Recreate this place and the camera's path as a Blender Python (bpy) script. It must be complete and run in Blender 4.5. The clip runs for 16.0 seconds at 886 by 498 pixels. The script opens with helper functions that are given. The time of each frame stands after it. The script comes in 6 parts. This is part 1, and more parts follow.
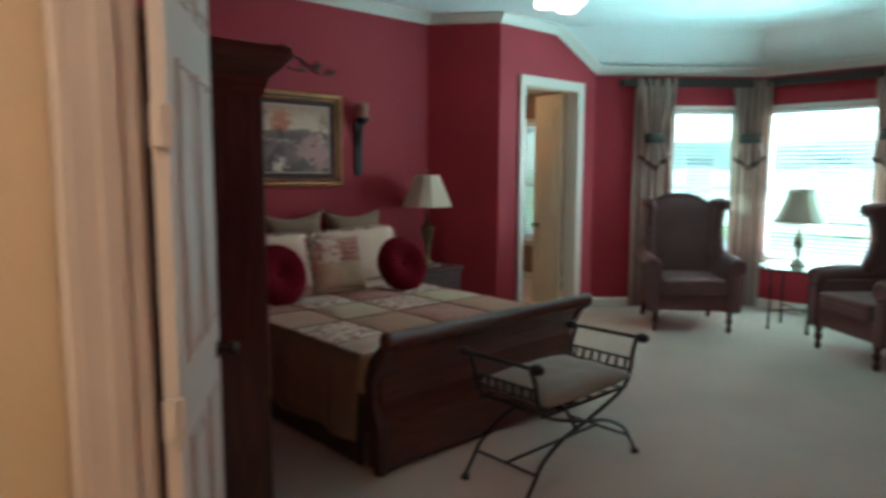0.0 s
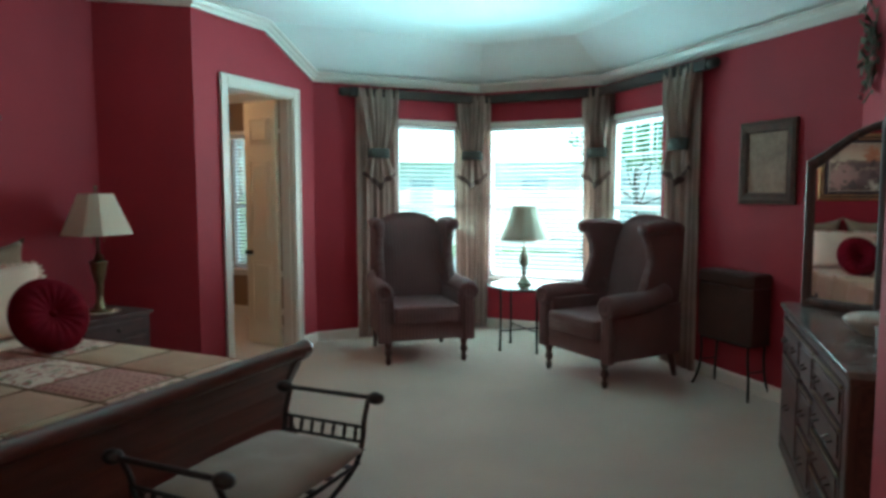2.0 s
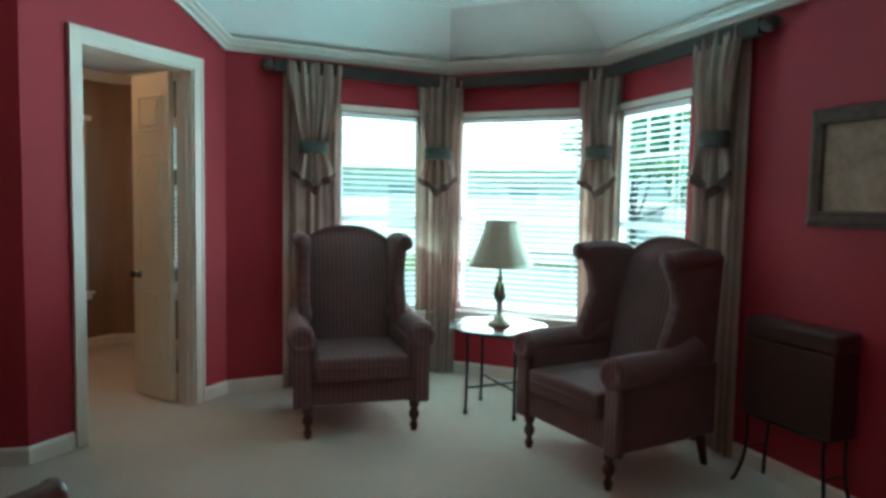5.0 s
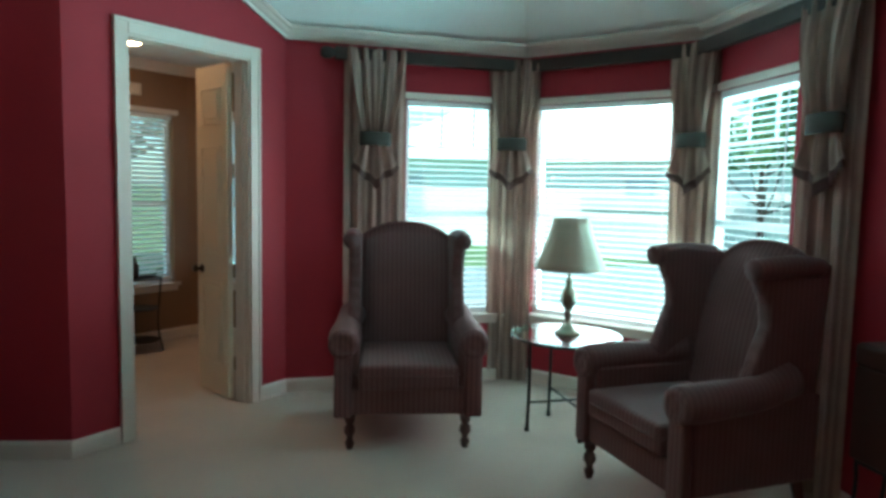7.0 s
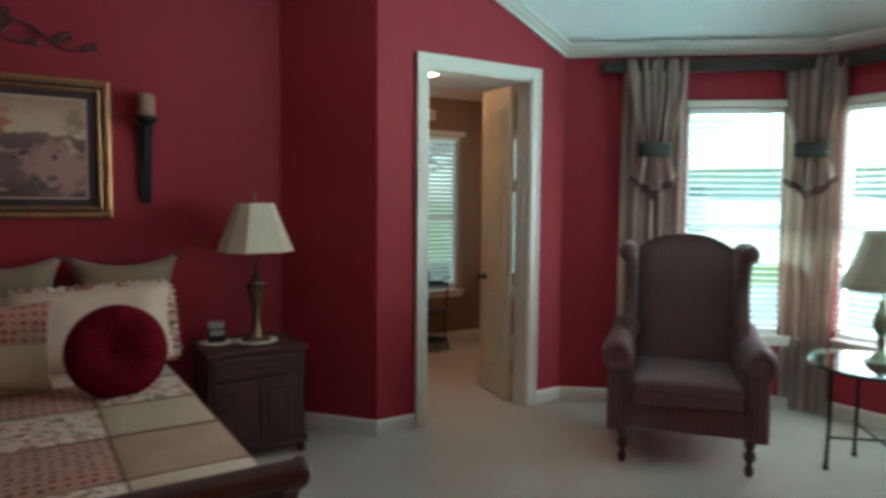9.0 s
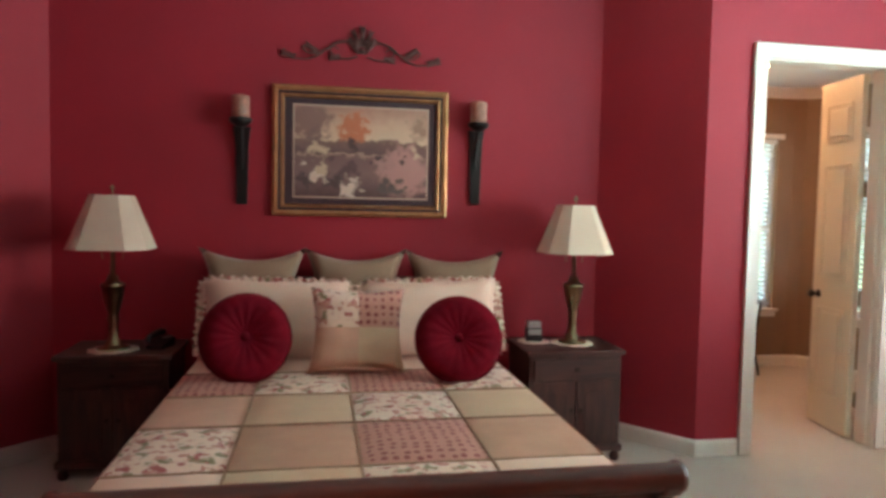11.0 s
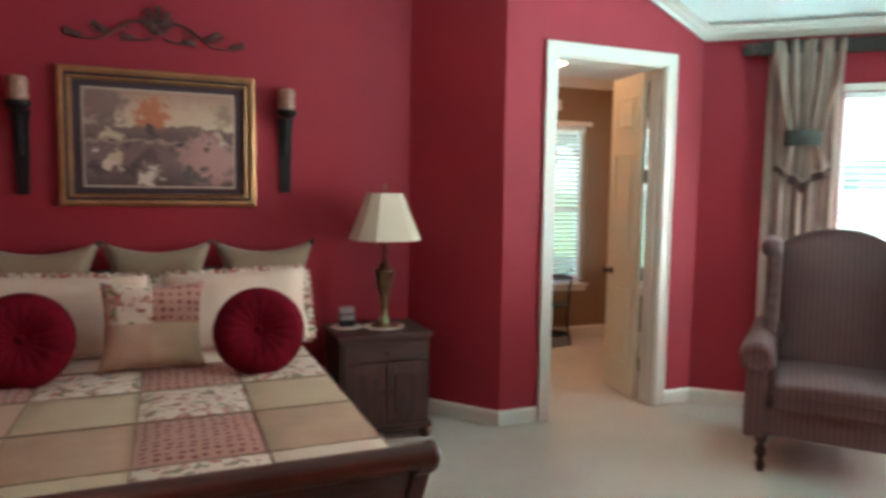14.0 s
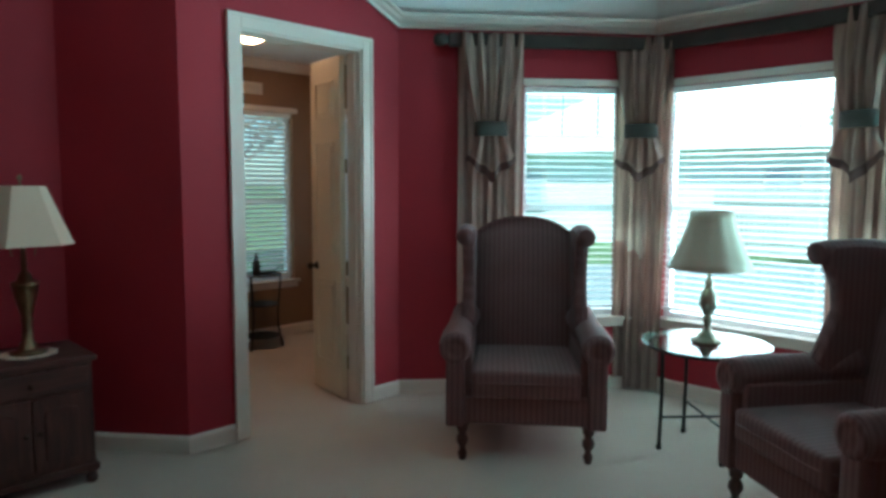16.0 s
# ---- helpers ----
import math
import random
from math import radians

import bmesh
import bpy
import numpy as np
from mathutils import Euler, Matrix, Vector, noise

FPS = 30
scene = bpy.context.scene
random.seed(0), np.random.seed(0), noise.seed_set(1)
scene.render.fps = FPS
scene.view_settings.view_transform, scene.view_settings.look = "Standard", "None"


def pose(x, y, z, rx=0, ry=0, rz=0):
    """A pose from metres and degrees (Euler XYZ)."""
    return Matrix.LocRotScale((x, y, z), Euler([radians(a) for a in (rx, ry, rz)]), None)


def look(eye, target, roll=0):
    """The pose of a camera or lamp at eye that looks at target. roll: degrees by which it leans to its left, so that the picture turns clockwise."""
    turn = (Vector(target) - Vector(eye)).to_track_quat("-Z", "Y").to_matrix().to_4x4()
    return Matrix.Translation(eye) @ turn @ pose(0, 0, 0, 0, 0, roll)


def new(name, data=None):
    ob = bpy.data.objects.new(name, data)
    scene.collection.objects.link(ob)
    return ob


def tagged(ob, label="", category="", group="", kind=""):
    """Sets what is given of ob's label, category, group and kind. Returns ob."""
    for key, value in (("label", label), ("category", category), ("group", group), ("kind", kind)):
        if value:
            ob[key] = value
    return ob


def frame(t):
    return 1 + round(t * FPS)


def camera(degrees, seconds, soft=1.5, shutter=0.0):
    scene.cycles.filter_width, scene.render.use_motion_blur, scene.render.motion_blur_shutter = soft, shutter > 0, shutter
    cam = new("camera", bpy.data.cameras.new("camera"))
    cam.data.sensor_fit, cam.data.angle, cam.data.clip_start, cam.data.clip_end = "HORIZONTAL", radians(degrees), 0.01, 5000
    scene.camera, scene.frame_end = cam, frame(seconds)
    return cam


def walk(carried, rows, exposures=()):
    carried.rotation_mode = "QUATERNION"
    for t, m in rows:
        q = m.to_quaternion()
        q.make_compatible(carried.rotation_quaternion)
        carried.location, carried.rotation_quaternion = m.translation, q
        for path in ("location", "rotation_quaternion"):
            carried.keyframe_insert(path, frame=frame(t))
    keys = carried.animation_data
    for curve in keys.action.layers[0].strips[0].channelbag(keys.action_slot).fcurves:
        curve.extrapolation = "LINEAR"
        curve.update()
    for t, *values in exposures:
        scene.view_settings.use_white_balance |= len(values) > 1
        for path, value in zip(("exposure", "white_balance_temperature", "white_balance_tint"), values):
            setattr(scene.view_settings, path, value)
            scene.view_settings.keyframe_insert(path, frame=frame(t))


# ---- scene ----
cam = camera(67.0, 16.0, soft=3.3, shutter=0.5)
PATH = [
    (0, (0.064, -0.238, 1.566), (1.402, 1.231, 1.334), 0.2),
    (0.5, (0.333, -0.100, 1.575), (1.880, 1.148, 1.358), 0.1),
    (1, (0.512, 0.050, 1.561), (2.206, 1.095, 1.370), -0.2),
    (1.5, (0.636, 0.181, 1.544), (2.412, 1.082, 1.361), -0.1),
    (2, (0.891, 0.249, 1.522), (2.699, 1.088, 1.357), -0.1),
    (2.5, (1.139, 0.362, 1.515), (2.971, 1.148, 1.360), 0.2),
    (3, (1.400, 0.510, 1.536), (3.255, 1.242, 1.389), 0.4),
    (3.5, (1.691, 0.588, 1.514), (3.549, 1.316, 1.381), 0.4),
    (4, (1.963, 0.675, 1.524), (3.814, 1.420, 1.386), 0.6),
    (6.5, (3.044, 0.627, 1.555), (4.751, 1.656, 1.393), 1.4),
    (7, (3.073, 0.492, 1.567), (4.715, 1.620, 1.391), 1.2),
    (7.5, (3.028, 0.518, 1.544), (4.613, 1.726, 1.381), 0.9),
    (8, (3.010, 0.466, 1.544), (4.469, 1.825, 1.385), 0.6),
    (8.5, (3.017, 0.386, 1.547), (4.283, 1.928, 1.397), 0.4),
    (9, (2.974, 0.429, 1.551), (4.046, 2.112, 1.407), 0.5),
    (9.5, (2.894, 0.496, 1.527), (3.752, 2.298, 1.396), 0.5),
    (10, (2.759, 0.575, 1.463), (3.413, 2.463, 1.364), 0.3),
    (10.2, (2.669, 0.619, 1.438), (3.262, 2.527, 1.349), 0.5),
    (12.3, (2.751, 0.563, 1.531), (2.887, 2.553, 1.382), 1.1),
    (12.5, (2.773, 0.558, 1.500), (2.953, 2.545, 1.363), 1.6),
    (13, (2.800, 0.542, 1.530), (3.128, 2.509, 1.377), 0.9),
    (13.5, (2.868, 0.496, 1.524), (3.395, 2.419, 1.371), 0.8),
    (14, (2.939, 0.458, 1.542), (3.697, 2.300, 1.371), 0.8),
    (14.5, (2.987, 0.487, 1.580), (3.995, 2.203, 1.382), 0.8),
    (15, (3.143, 0.442, 1.550), (4.313, 2.052, 1.356), 0.3),
    (15.5, (3.227, 0.509, 1.551), (4.545, 1.999, 1.351), 0.2),
    (16, (3.318, 0.661, 1.541), (4.732, 2.063, 1.351), 0.3),
]
EXPOSURES = [(0.0, 1.5, 6150, 15), (1.5, 1.42, 6150, 17), (4.0, 1.3, 6200, 17), (7.0, 1.1, 6150, 15), (8.5, 1.12, 6250, 19), (9.0, 1.28, 6500, 23), (10.0, 1.85, 7150, 34),
             (12.3, 3.05, 7200, 31), (13.5, 2.75, 7150, 30), (14.5, 1.75, 6350, 24), (15.0, 1.3, 6100, 20), (15.5, 1.03, 6000, 19), (16.0, 0.97, 6000, 19)]
walk(cam, [(t, look(eye, target, roll)) for t, eye, target, roll in PATH], EXPOSURES)

# ---- world and large lights ----
world = bpy.data.worlds.new("sky")
scene.world = world
world.use_nodes = True
wn = world.node_tree
sky = wn.nodes.new("ShaderNodeTexSky")
sky.sky_type, sky.sun_disc = "NISHITA", False
SUN_ELEVATION, SUN_TURN = radians(58), radians(200)
sky.sun_elevation, sky.sun_rotation = SUN_ELEVATION, SUN_TURN
wn.links.new(sky.outputs[0], wn.nodes["Background"].inputs[0])
wn.nodes["Background"].inputs[1].default_value = 0.15


def lamp(name, kind, energy, colour, m, size=0.1, size_y=None):
    data = bpy.data.lights.new(name, kind)
    data.energy, data.color = energy, colour
    if kind == "AREA":
        data.shape, data.size, data.size_y = "RECTANGLE", size, size_y or size
    elif kind == "SUN":
        data.angle = size
    else:
        data.shadow_soft_size = size
    ob = new(name, data)
    ob.matrix_world = m
    return ob


# the sun stands behind the house, so that no beam falls through the bay
sun_way = Vector((-0.45, -0.35, 0.82))
lamp("sun", "SUN", 5.0, (1.0, 0.95, 0.88), look(sun_way * 40, (0, 0, 0)), radians(0.5))

# ---- plan, in metres ----
H_FLAT, H_BAY, DOOR_H = 3.07, 2.73, 2.445
ROOM = [(0.60, -0.31), (3.42, -0.13), (3.42, -0.56), (5.85, -0.35), (7.98, 1.70), (7.98, 3.09), (6.53, 4.30),
        (4.935, 4.30), (4.49, 4.85), (1.12, 4.85), (0.84, 4.55), (0.60, 1.62)]
WALL_T = 0.14
BAY_POWER, WINDOW_TINT, SLAT_TINT = 23.0, (1.0, 0.92, 0.9), (0.35, 1.0, 1.0)


# ---- materials ----
def material(name, colour, rough=0.6, metal=0.0, vary=0.12, scale=6.0, fine=120.0, bump=0.05, second=None, sheen=0.0, coat=0.0):
    """A painted, woven or grained surface: two scales of colour change and fine relief."""
    m = bpy.data.materials.new(name)
    m.use_nodes = True
    n, l = m.node_tree.nodes, m.node_tree.links
    b = n["Principled BSDF"]
    b.inputs["Roughness"].default_value, b.inputs["Metallic"].default_value = rough, metal
    b.inputs["Sheen Weight"].default_value, b.inputs["Coat Weight"].default_value = sheen, coat
    co = n.new("ShaderNodeTexCoord")
    big, small = n.new("ShaderNodeTexNoise"), n.new("ShaderNodeTexNoise")
    big.inputs["Scale"].default_value, small.inputs["Scale"].default_value = scale, fine
    big.inputs["Detail"].default_value = 5
    for t in (big, small):
        l.new(co.outputs["Object"], t.inputs["Vector"])
    add = n.new("ShaderNodeMath")
    add.operation = "MULTIPLY_ADD"
    l.new(small.outputs["Fac"], add.inputs[0])
    add.inputs[1].default_value = 0.45
    l.new(big.outputs["Fac"], add.inputs[2])
    ramp = n.new("ShaderNodeValToRGB")
    ramp.color_ramp.elements[0].position, ramp.color_ramp.elements[1].position = 0.45, 1.0
    dark = second or tuple(c * (1 - vary) for c in colour)
    light = colour if second else tuple(min(1, c * (1 + vary)) for c in colour)
    ramp.color_ramp.elements[0].color, ramp.color_ramp.elements[1].color = (*dark, 1), (*light, 1)
    l.new(add.outputs[0], ramp.inputs[0])
    l.new(ramp.outputs[0], b.inputs["Base Color"])
    bp = n.new("ShaderNodeBump")
    bp.inputs["Strength"].default_value, bp.inputs["Distance"].default_value = bump, 0.01
    l.new(small.outputs["Fac"], bp.inputs["Height"])
    l.new(bp.outputs[0], b.inputs["Normal"])
    return m


def wood(name, colour, dark, axis=2, rough=0.32):
    """Polished wood with grain along one axis."""
    m = material(name, colour, rough, coat=0.06, bump=0.04)
    n, l = m.node_tree.nodes, m.node_tree.links
    b = n["Principled BSDF"]
    co = next(x for x in n if x.type == "TEX_COORD")
    mp = n.new("ShaderNodeMapping")
    s = [14.0, 14.0, 14.0]
    s[axis] = 1.4
    mp.inputs["Scale"].default_value = s
    g = n.new("ShaderNodeTexNoise")
    g.inputs["Scale"].default_value, g.inputs["Detail"].default_value, g.inputs["Distortion"].default_value = 2.2, 8, 0.6
    l.new(co.outputs["Object"], mp.inputs[0])
    l.new(mp.outputs[0], g.inputs["Vector"])
    r = n.new("ShaderNodeValToRGB")
    r.color_ramp.elements[0].position, r.color_ramp.elements[1].position = 0.35, 0.7
    r.color_ramp.elements[0].color, r.color_ramp.elements[1].color = (*dark, 1), (*colour, 1)
    l.new(g.outputs["Fac"], r.inputs[0])
    l.new(r.outputs[0], b.inputs["Base Color"])
    return m


def striped(name, a, c, period, axis=0, rough=0.85, sheen=0.15, slim=0.5):
    """Woven cloth with soft stripes."""
    m = material(name, a, rough, bump=0.12, fine=260, sheen=sheen)
    n, l = m.node_tree.nodes, m.node_tree.links
    b = n["Principled BSDF"]
    co = next(x for x in n if x.type == "TEX_COORD")
    w = n.new("ShaderNodeTexWave")
    w.wave_type, w.bands_direction = "BANDS", "XYZ"[axis]
    w.inputs["Scale"].default_value = 0.314 / period
    w.inputs["Distortion"].default_value, w.inputs["Detail"].default_value = 0.25, 1.0
    l.new(co.outputs["Object"], w.inputs["Vector"])
    r = n.new("ShaderNodeValToRGB")
    r.color_ramp.elements[0].position, r.color_ramp.elements[1].position = slim - 0.18, slim + 0.18
    r.color_ramp.elements[0].color, r.color_ramp.elements[1].color = (*a, 1), (*c, 1)
    l.new(w.outputs["Fac"], r.inputs[0])
    mix = n.new("ShaderNodeMix")
    mix.data_type, mix.blend_type = "RGBA", "MULTIPLY"
    mix.inputs[0].default_value = 0.35
    noise_tex = next(x for x in n if x.type == "TEX_NOISE")
    l.new(r.outputs[0], mix.inputs[6])
    l.new(noise_tex.outputs["Fac"], mix.inputs[7])
    l.new(mix.outputs[2], b.inputs["Base Color"])
    return m


def printed(name, ground, inks, scale, amount):
    """Printed cotton: blots of several inks over a ground colour."""
    m = material(name, ground, 0.85, bump=0.1, fine=220, sheen=0.1)
    n, l = m.node_tree.nodes, m.node_tree.links
    b = n["Principled BSDF"]
    co = next(x for x in n if x.type == "TEX_COORD")
    last = None
    for i, ink in enumerate(inks):
        mp = n.new("ShaderNodeMapping")
        mp.inputs["Location"].default_value = (3.1 * i, 1.7 * i, 0.4 * i)
        t = n.new("ShaderNodeTexNoise")
        t.inputs["Scale"].default_value, t.inputs["Detail"].default_value = scale * (1 + 0.35 * i), 3
        l.new(co.outputs["Object"], mp.inputs[0])
        l.new(mp.outputs[0], t.inputs["Vector"])
        r = n.new("ShaderNodeValToRGB")
        r.color_ramp.elements[0].position, r.color_ramp.elements[1].position = amount, amount + 0.05
        l.new(t.outputs["Fac"], r.inputs[0])
        mix = n.new("ShaderNodeMix")
        mix.data_type = "RGBA"
        l.new(r.outputs[0], mix.inputs[0])
        mix.inputs[6].default_value = (*ground, 1)
        if last:
            l.new(last.outputs[2], mix.inputs[6])
        mix.inputs[7].default_value = (*ink, 1)
        last = mix
    l.new(last.outputs[2], b.inputs["Base Color"])
    return m


def dotted(name, ground, ink, scale, size, plane):
    m = material(name, ground, 0.85, bump=0.1, fine=220, sheen=0.1)
    n, l = m.node_tree.nodes, m.node_tree.links
    co = next(x for x in n if x.type == "TEX_COORD")
    v = n.new("ShaderNodeTexVoronoi")
    v.inputs["Scale"].default_value, v.inputs["Randomness"].default_value = scale, 0.25
    flat = n.new("ShaderNodeVectorMath")
    flat.operation = "MULTIPLY"
    flat.inputs[1].default_value = plane
    l.new(co.outputs["Object"], flat.inputs[0])
    l.new(flat.outputs[0], v.inputs["Vector"])
    r = n.new("ShaderNodeValToRGB")
    r.color_ramp.elements[0].position, r.color_ramp.elements[1].position = size, size + 0.06
    r.color_ramp.elements[0].color, r.color_ramp.elements[1].color = (*ink, 1), (*ground, 1)
    l.new(v.outputs["Distance"], r.inputs[0])
    l.new(r.outputs[0], n["Principled BSDF"].inputs["Base Color"])
    return m


def glow(name, colour, strength, rough=0.4):
    m = material(name, colour, rough)
    b = m.node_tree.nodes["Principled BSDF"]
    b.inputs["Emission Color"].default_value, b.inputs["Emission Strength"].default_value = (*colour, 1), strength
    return m


def clear(name, colour=(0.94, 1.0, 0.99), rough=0.02, shine=0.05):
    """Thin window or table glass."""
    m = bpy.data.materials.new(name)
    m.use_nodes = True
    n, l = m.node_tree.nodes, m.node_tree.links
    n.remove(n["Principled BSDF"])
    g, t, mix = (n.new(k) for k in ("ShaderNodeBsdfGlossy", "ShaderNodeBsdfTransparent", "ShaderNodeMixShader"))
    g.inputs["Roughness"].default_value = rough
    t.inputs["Color"].default_value = (*colour, 1)
    mix.inputs[0].default_value = shine
    for a, c in ((t.outputs[0], mix.inputs[1]), (g.outputs[0], mix.inputs[2]), (mix.outputs[0], n["Material Output"].inputs[0])):
        l.new(a, c)
    return m


RED = material("red_paint", (0.34, 0.0125, 0.026), 0.7, vary=0.12, scale=1.6, fine=180, bump=0.06)
BROWN_WALL = material("brown_paint", (0.24, 0.135, 0.075), 0.6, vary=0.1, scale=1.5, fine=160, bump=0.05)
CREAM_WALL = material("cream_paint", (0.66, 0.52, 0.34), 0.6, vary=0.06, scale=1.5, fine=160, bump=0.05)
CEILING = material("ceiling_paint", (0.78, 0.78, 0.76), 0.8, vary=0.04, scale=2.0, fine=90, bump=0.2)
TRIM = material("white_trim", (0.68, 0.6, 0.53), 0.35, vary=0.02, scale=3, fine=90, bump=0.02)
DOOR_PAINT = material("cream_door_paint", (0.72, 0.64, 0.5), 0.4, vary=0.015, scale=2, fine=90, bump=0.02)
CARPET = material("beige_carpet", (0.52, 0.415, 0.345), 0.95, vary=0.1, scale=1.7, fine=420, bump=0.6, sheen=0.2)
CHERRY = wood("cherry_wood", (0.12, 0.028, 0.016), (0.06, 0.014, 0.009), 0)
CHERRY_UP = wood("cherry_wood_upright", (0.1, 0.03, 0.02), (0.04, 0.013, 0.01), 2)
DARK_WOOD = wood("dark_wood", (0.092, 0.032, 0.024), (0.038, 0.014, 0.011), 0, 0.5)
DARK_UP = wood("dark_wood_upright", (0.092, 0.032, 0.024), (0.038, 0.014, 0.011), 2, 0.5)
IRON = material("black_iron", (0.022, 0.02, 0.019), 0.45, 0.6, vary=0.3, bump=0.08)
KNOB = material("dark_bronze", (0.05, 0.035, 0.025), 0.35, 0.9, vary=0.2)
BRASS = material("antique_brass", (0.24, 0.17, 0.1), 0.3, 1.0, vary=0.25, scale=12)
PEWTER = material("pewter_and_brass", (0.26, 0.23, 0.18), 0.34, 0.9, vary=0.3, scale=14)
SHADE = material("cream_lampshade", (0.64, 0.52, 0.4), 0.8, vary=0.04, fine=300, bump=0.1)
SHADE.node_tree.nodes["Principled BSDF"].inputs["Transmission Weight"].default_value = 0.0
# cream shade cloth again, darkened in its colour as seen against the bright windows
BELL_SHADE_BACKLIT = material("backlit_cream_shade", (0.5, 0.4, 0.3), 0.8, vary=0.05, fine=300, bump=0.1)
GOLD = material("gold_leaf", (0.46, 0.215, 0.1), 0.4, 0.75, vary=0.3, scale=9, fine=60)
MAT_DARK = material("dark_picture_mat", (0.055, 0.028, 0.034), 0.9)
MAT_LIGHT = material("pale_picture_mat", (0.55, 0.38, 0.3), 0.9)
TAUPE_WEAVE = material("taupe_weave", (0.27, 0.18, 0.115), 0.85, vary=0.12, scale=5, fine=260, bump=0.15, sheen=0.2)
BENCH_CLOTH = material("grey_taupe_cloth", (0.27, 0.235, 0.2), 0.9, vary=0.1, scale=5, fine=260, bump=0.15, sheen=0.2)
VELVET = material("crimson_velvet", (0.15, 0.003, 0.011), 0.9, vary=0.3, scale=14, fine=200, bump=0.1)
VELVET.node_tree.nodes["Principled BSDF"].inputs["Specular IOR Level"].default_value = 0.12
CREAM_CLOTH = material("cream_cotton", (0.74, 0.54, 0.42), 0.85, vary=0.06, scale=7, fine=220, bump=0.12, sheen=0.1)
SAGE_CLOTH = material("straw_cotton", (0.6, 0.43, 0.29), 0.85, vary=0.08, scale=7, fine=220, bump=0.12)
TAN_CLOTH = material("tan_cotton", (0.52, 0.31, 0.21), 0.85, vary=0.1, scale=9, fine=220, bump=0.12)
PEACH_CLOTH = material("peach_cotton", (0.6, 0.36, 0.26), 0.85, vary=0.08, scale=9, fine=220, bump=0.12)
FLORAL = printed("floral_cotton", (0.76, 0.6, 0.48), [(0.22, 0.2, 0.1), (0.42, 0.1, 0.09), (0.55, 0.26, 0.2)], 17, 0.57)
DOTS = dotted("pink_dotted_cotton", (0.52, 0.25, 0.19), (0.26, 0.06, 0.055), 25, 0.27, (1, 1, 0))
DOTS_UPRIGHT = dotted("pink_dotted_cotton_upright", (0.52, 0.25, 0.19), (0.26, 0.06, 0.055), 25, 0.27, (1, 0, 1))
SKIRT = material("shadow_dark_skirt_cloth", (0.045, 0.025, 0.022), 0.9, vary=0.2, fine=240, bump=0.1)
SEAM_SHADE = material("quilt_seam_shading", (0.32, 0.2, 0.13), 0.9)
CHAIR_STRIPE = striped("striped_chair_cloth", (0.15, 0.066, 0.064), (0.205, 0.102, 0.098), 0.03, 0, sheen=0.05)
CHAIR_SIDE = striped("striped_chair_cloth_side", (0.158, 0.072, 0.07), (0.19, 0.094, 0.09), 0.03, 1, sheen=0.05)
DRAPE = striped("striped_drape_cloth", (0.66, 0.47, 0.39), (0.46, 0.3, 0.26), 0.07, 0, sheen=0.05, slim=0.6)
LINING = material("dark_mauve_lining", (0.19, 0.115, 0.105), 0.85, vary=0.15, fine=240, bump=0.12)
BAND = material("sage_green_band", (0.046, 0.046, 0.039), 0.9, vary=0.15, fine=240, bump=0.12)
CORNICE = material("dark_sage_pole", (0.042, 0.028, 0.024), 0.9, vary=0.2)
VINYL = material("white_vinyl", (0.8, 0.8, 0.8), 0.4, vary=0.02)
SLAT = material("white_slat", (0.82, 0.82, 0.8), 0.45, vary=0.03)
GLASS = clear("window_glass", (0.77, 0.97, 0.96))
TABLE_GLASS = clear("table_glass", (0.7, 0.86, 0.82), shine=0.3)
MIRROR = material("silvered_mirror", (0.85, 0.86, 0.86), 0.02, 1.0, vary=0.0, bump=0.0)
MARBLE = material("grey_marble", (0.22, 0.2, 0.185), 0.18, second=(0.08, 0.07, 0.065), scale=9, fine=30, bump=0.01)
CERAMIC = material("grey_glazed_ceramic", (0.5, 0.45, 0.4), 0.25, vary=0.12, scale=16)
DOILY = material("lace_doily", (0.7, 0.6, 0.5), 0.9, fine=300, bump=0.3)
BLACK = material("black_plastic", (0.015, 0.015, 0.015), 0.35, vary=0.1)
SILVER = material("silver_plastic", (0.42, 0.4, 0.38), 0.35, 0.5, vary=0.1)
AGED = material("aged_silver_frame", (0.075, 0.036, 0.024), 0.8, 0.0, vary=0.35, scale=20, fine=80, bump=0.2)
PARCHMENT = material("parchment_print", (0.36, 0.23, 0.16), 0.8, second=(0.2, 0.115, 0.08), scale=7, fine=30)
LEAF = material("olive_leaf", (0.06, 0.065, 0.03), 0.7, vary=0.4, scale=30)
ROSE = material("dried_rose", (0.25, 0.05, 0.06), 0.8, vary=0.3, scale=30)
CONCRETE = material("pale_concrete", (0.24, 0.26, 0.25), 0.85, vary=0.1, scale=1.2, fine=60)
LAWN = material("lawn", (0.10, 0.16, 0.05), 0.95, vary=0.3, scale=0.8, fine=60, bump=0.3)
PALE_SIDING = material("pale_siding", (0.75, 0.74, 0.7), 0.8, vary=0.05, scale=1)
ROOF = material("grey_shingle", (0.76, 0.75, 0.72), 0.9, vary=0.2, scale=4)
FENCE = material("weathered_fence", (0.6, 0.57, 0.52), 0.9, vary=0.2, scale=3)
BARK = material("bark", (0.10, 0.075, 0.055), 0.9, vary=0.3, scale=12)
FOLIAGE = material("foliage", (0.11, 0.19, 0.06), 0.8, vary=0.4, scale=6)
FIXTURE_GLASS = glow("lit_frosted_glass", (1.0, 0.8, 0.62), 1.7)
RUST = material("rust_brown_iron", (0.105, 0.034, 0.03), 0.65, 0.2, vary=0.3)
WINDOW_DARK = material("far_window", (0.46, 0.48, 0.5), 0.15, vary=0.05)
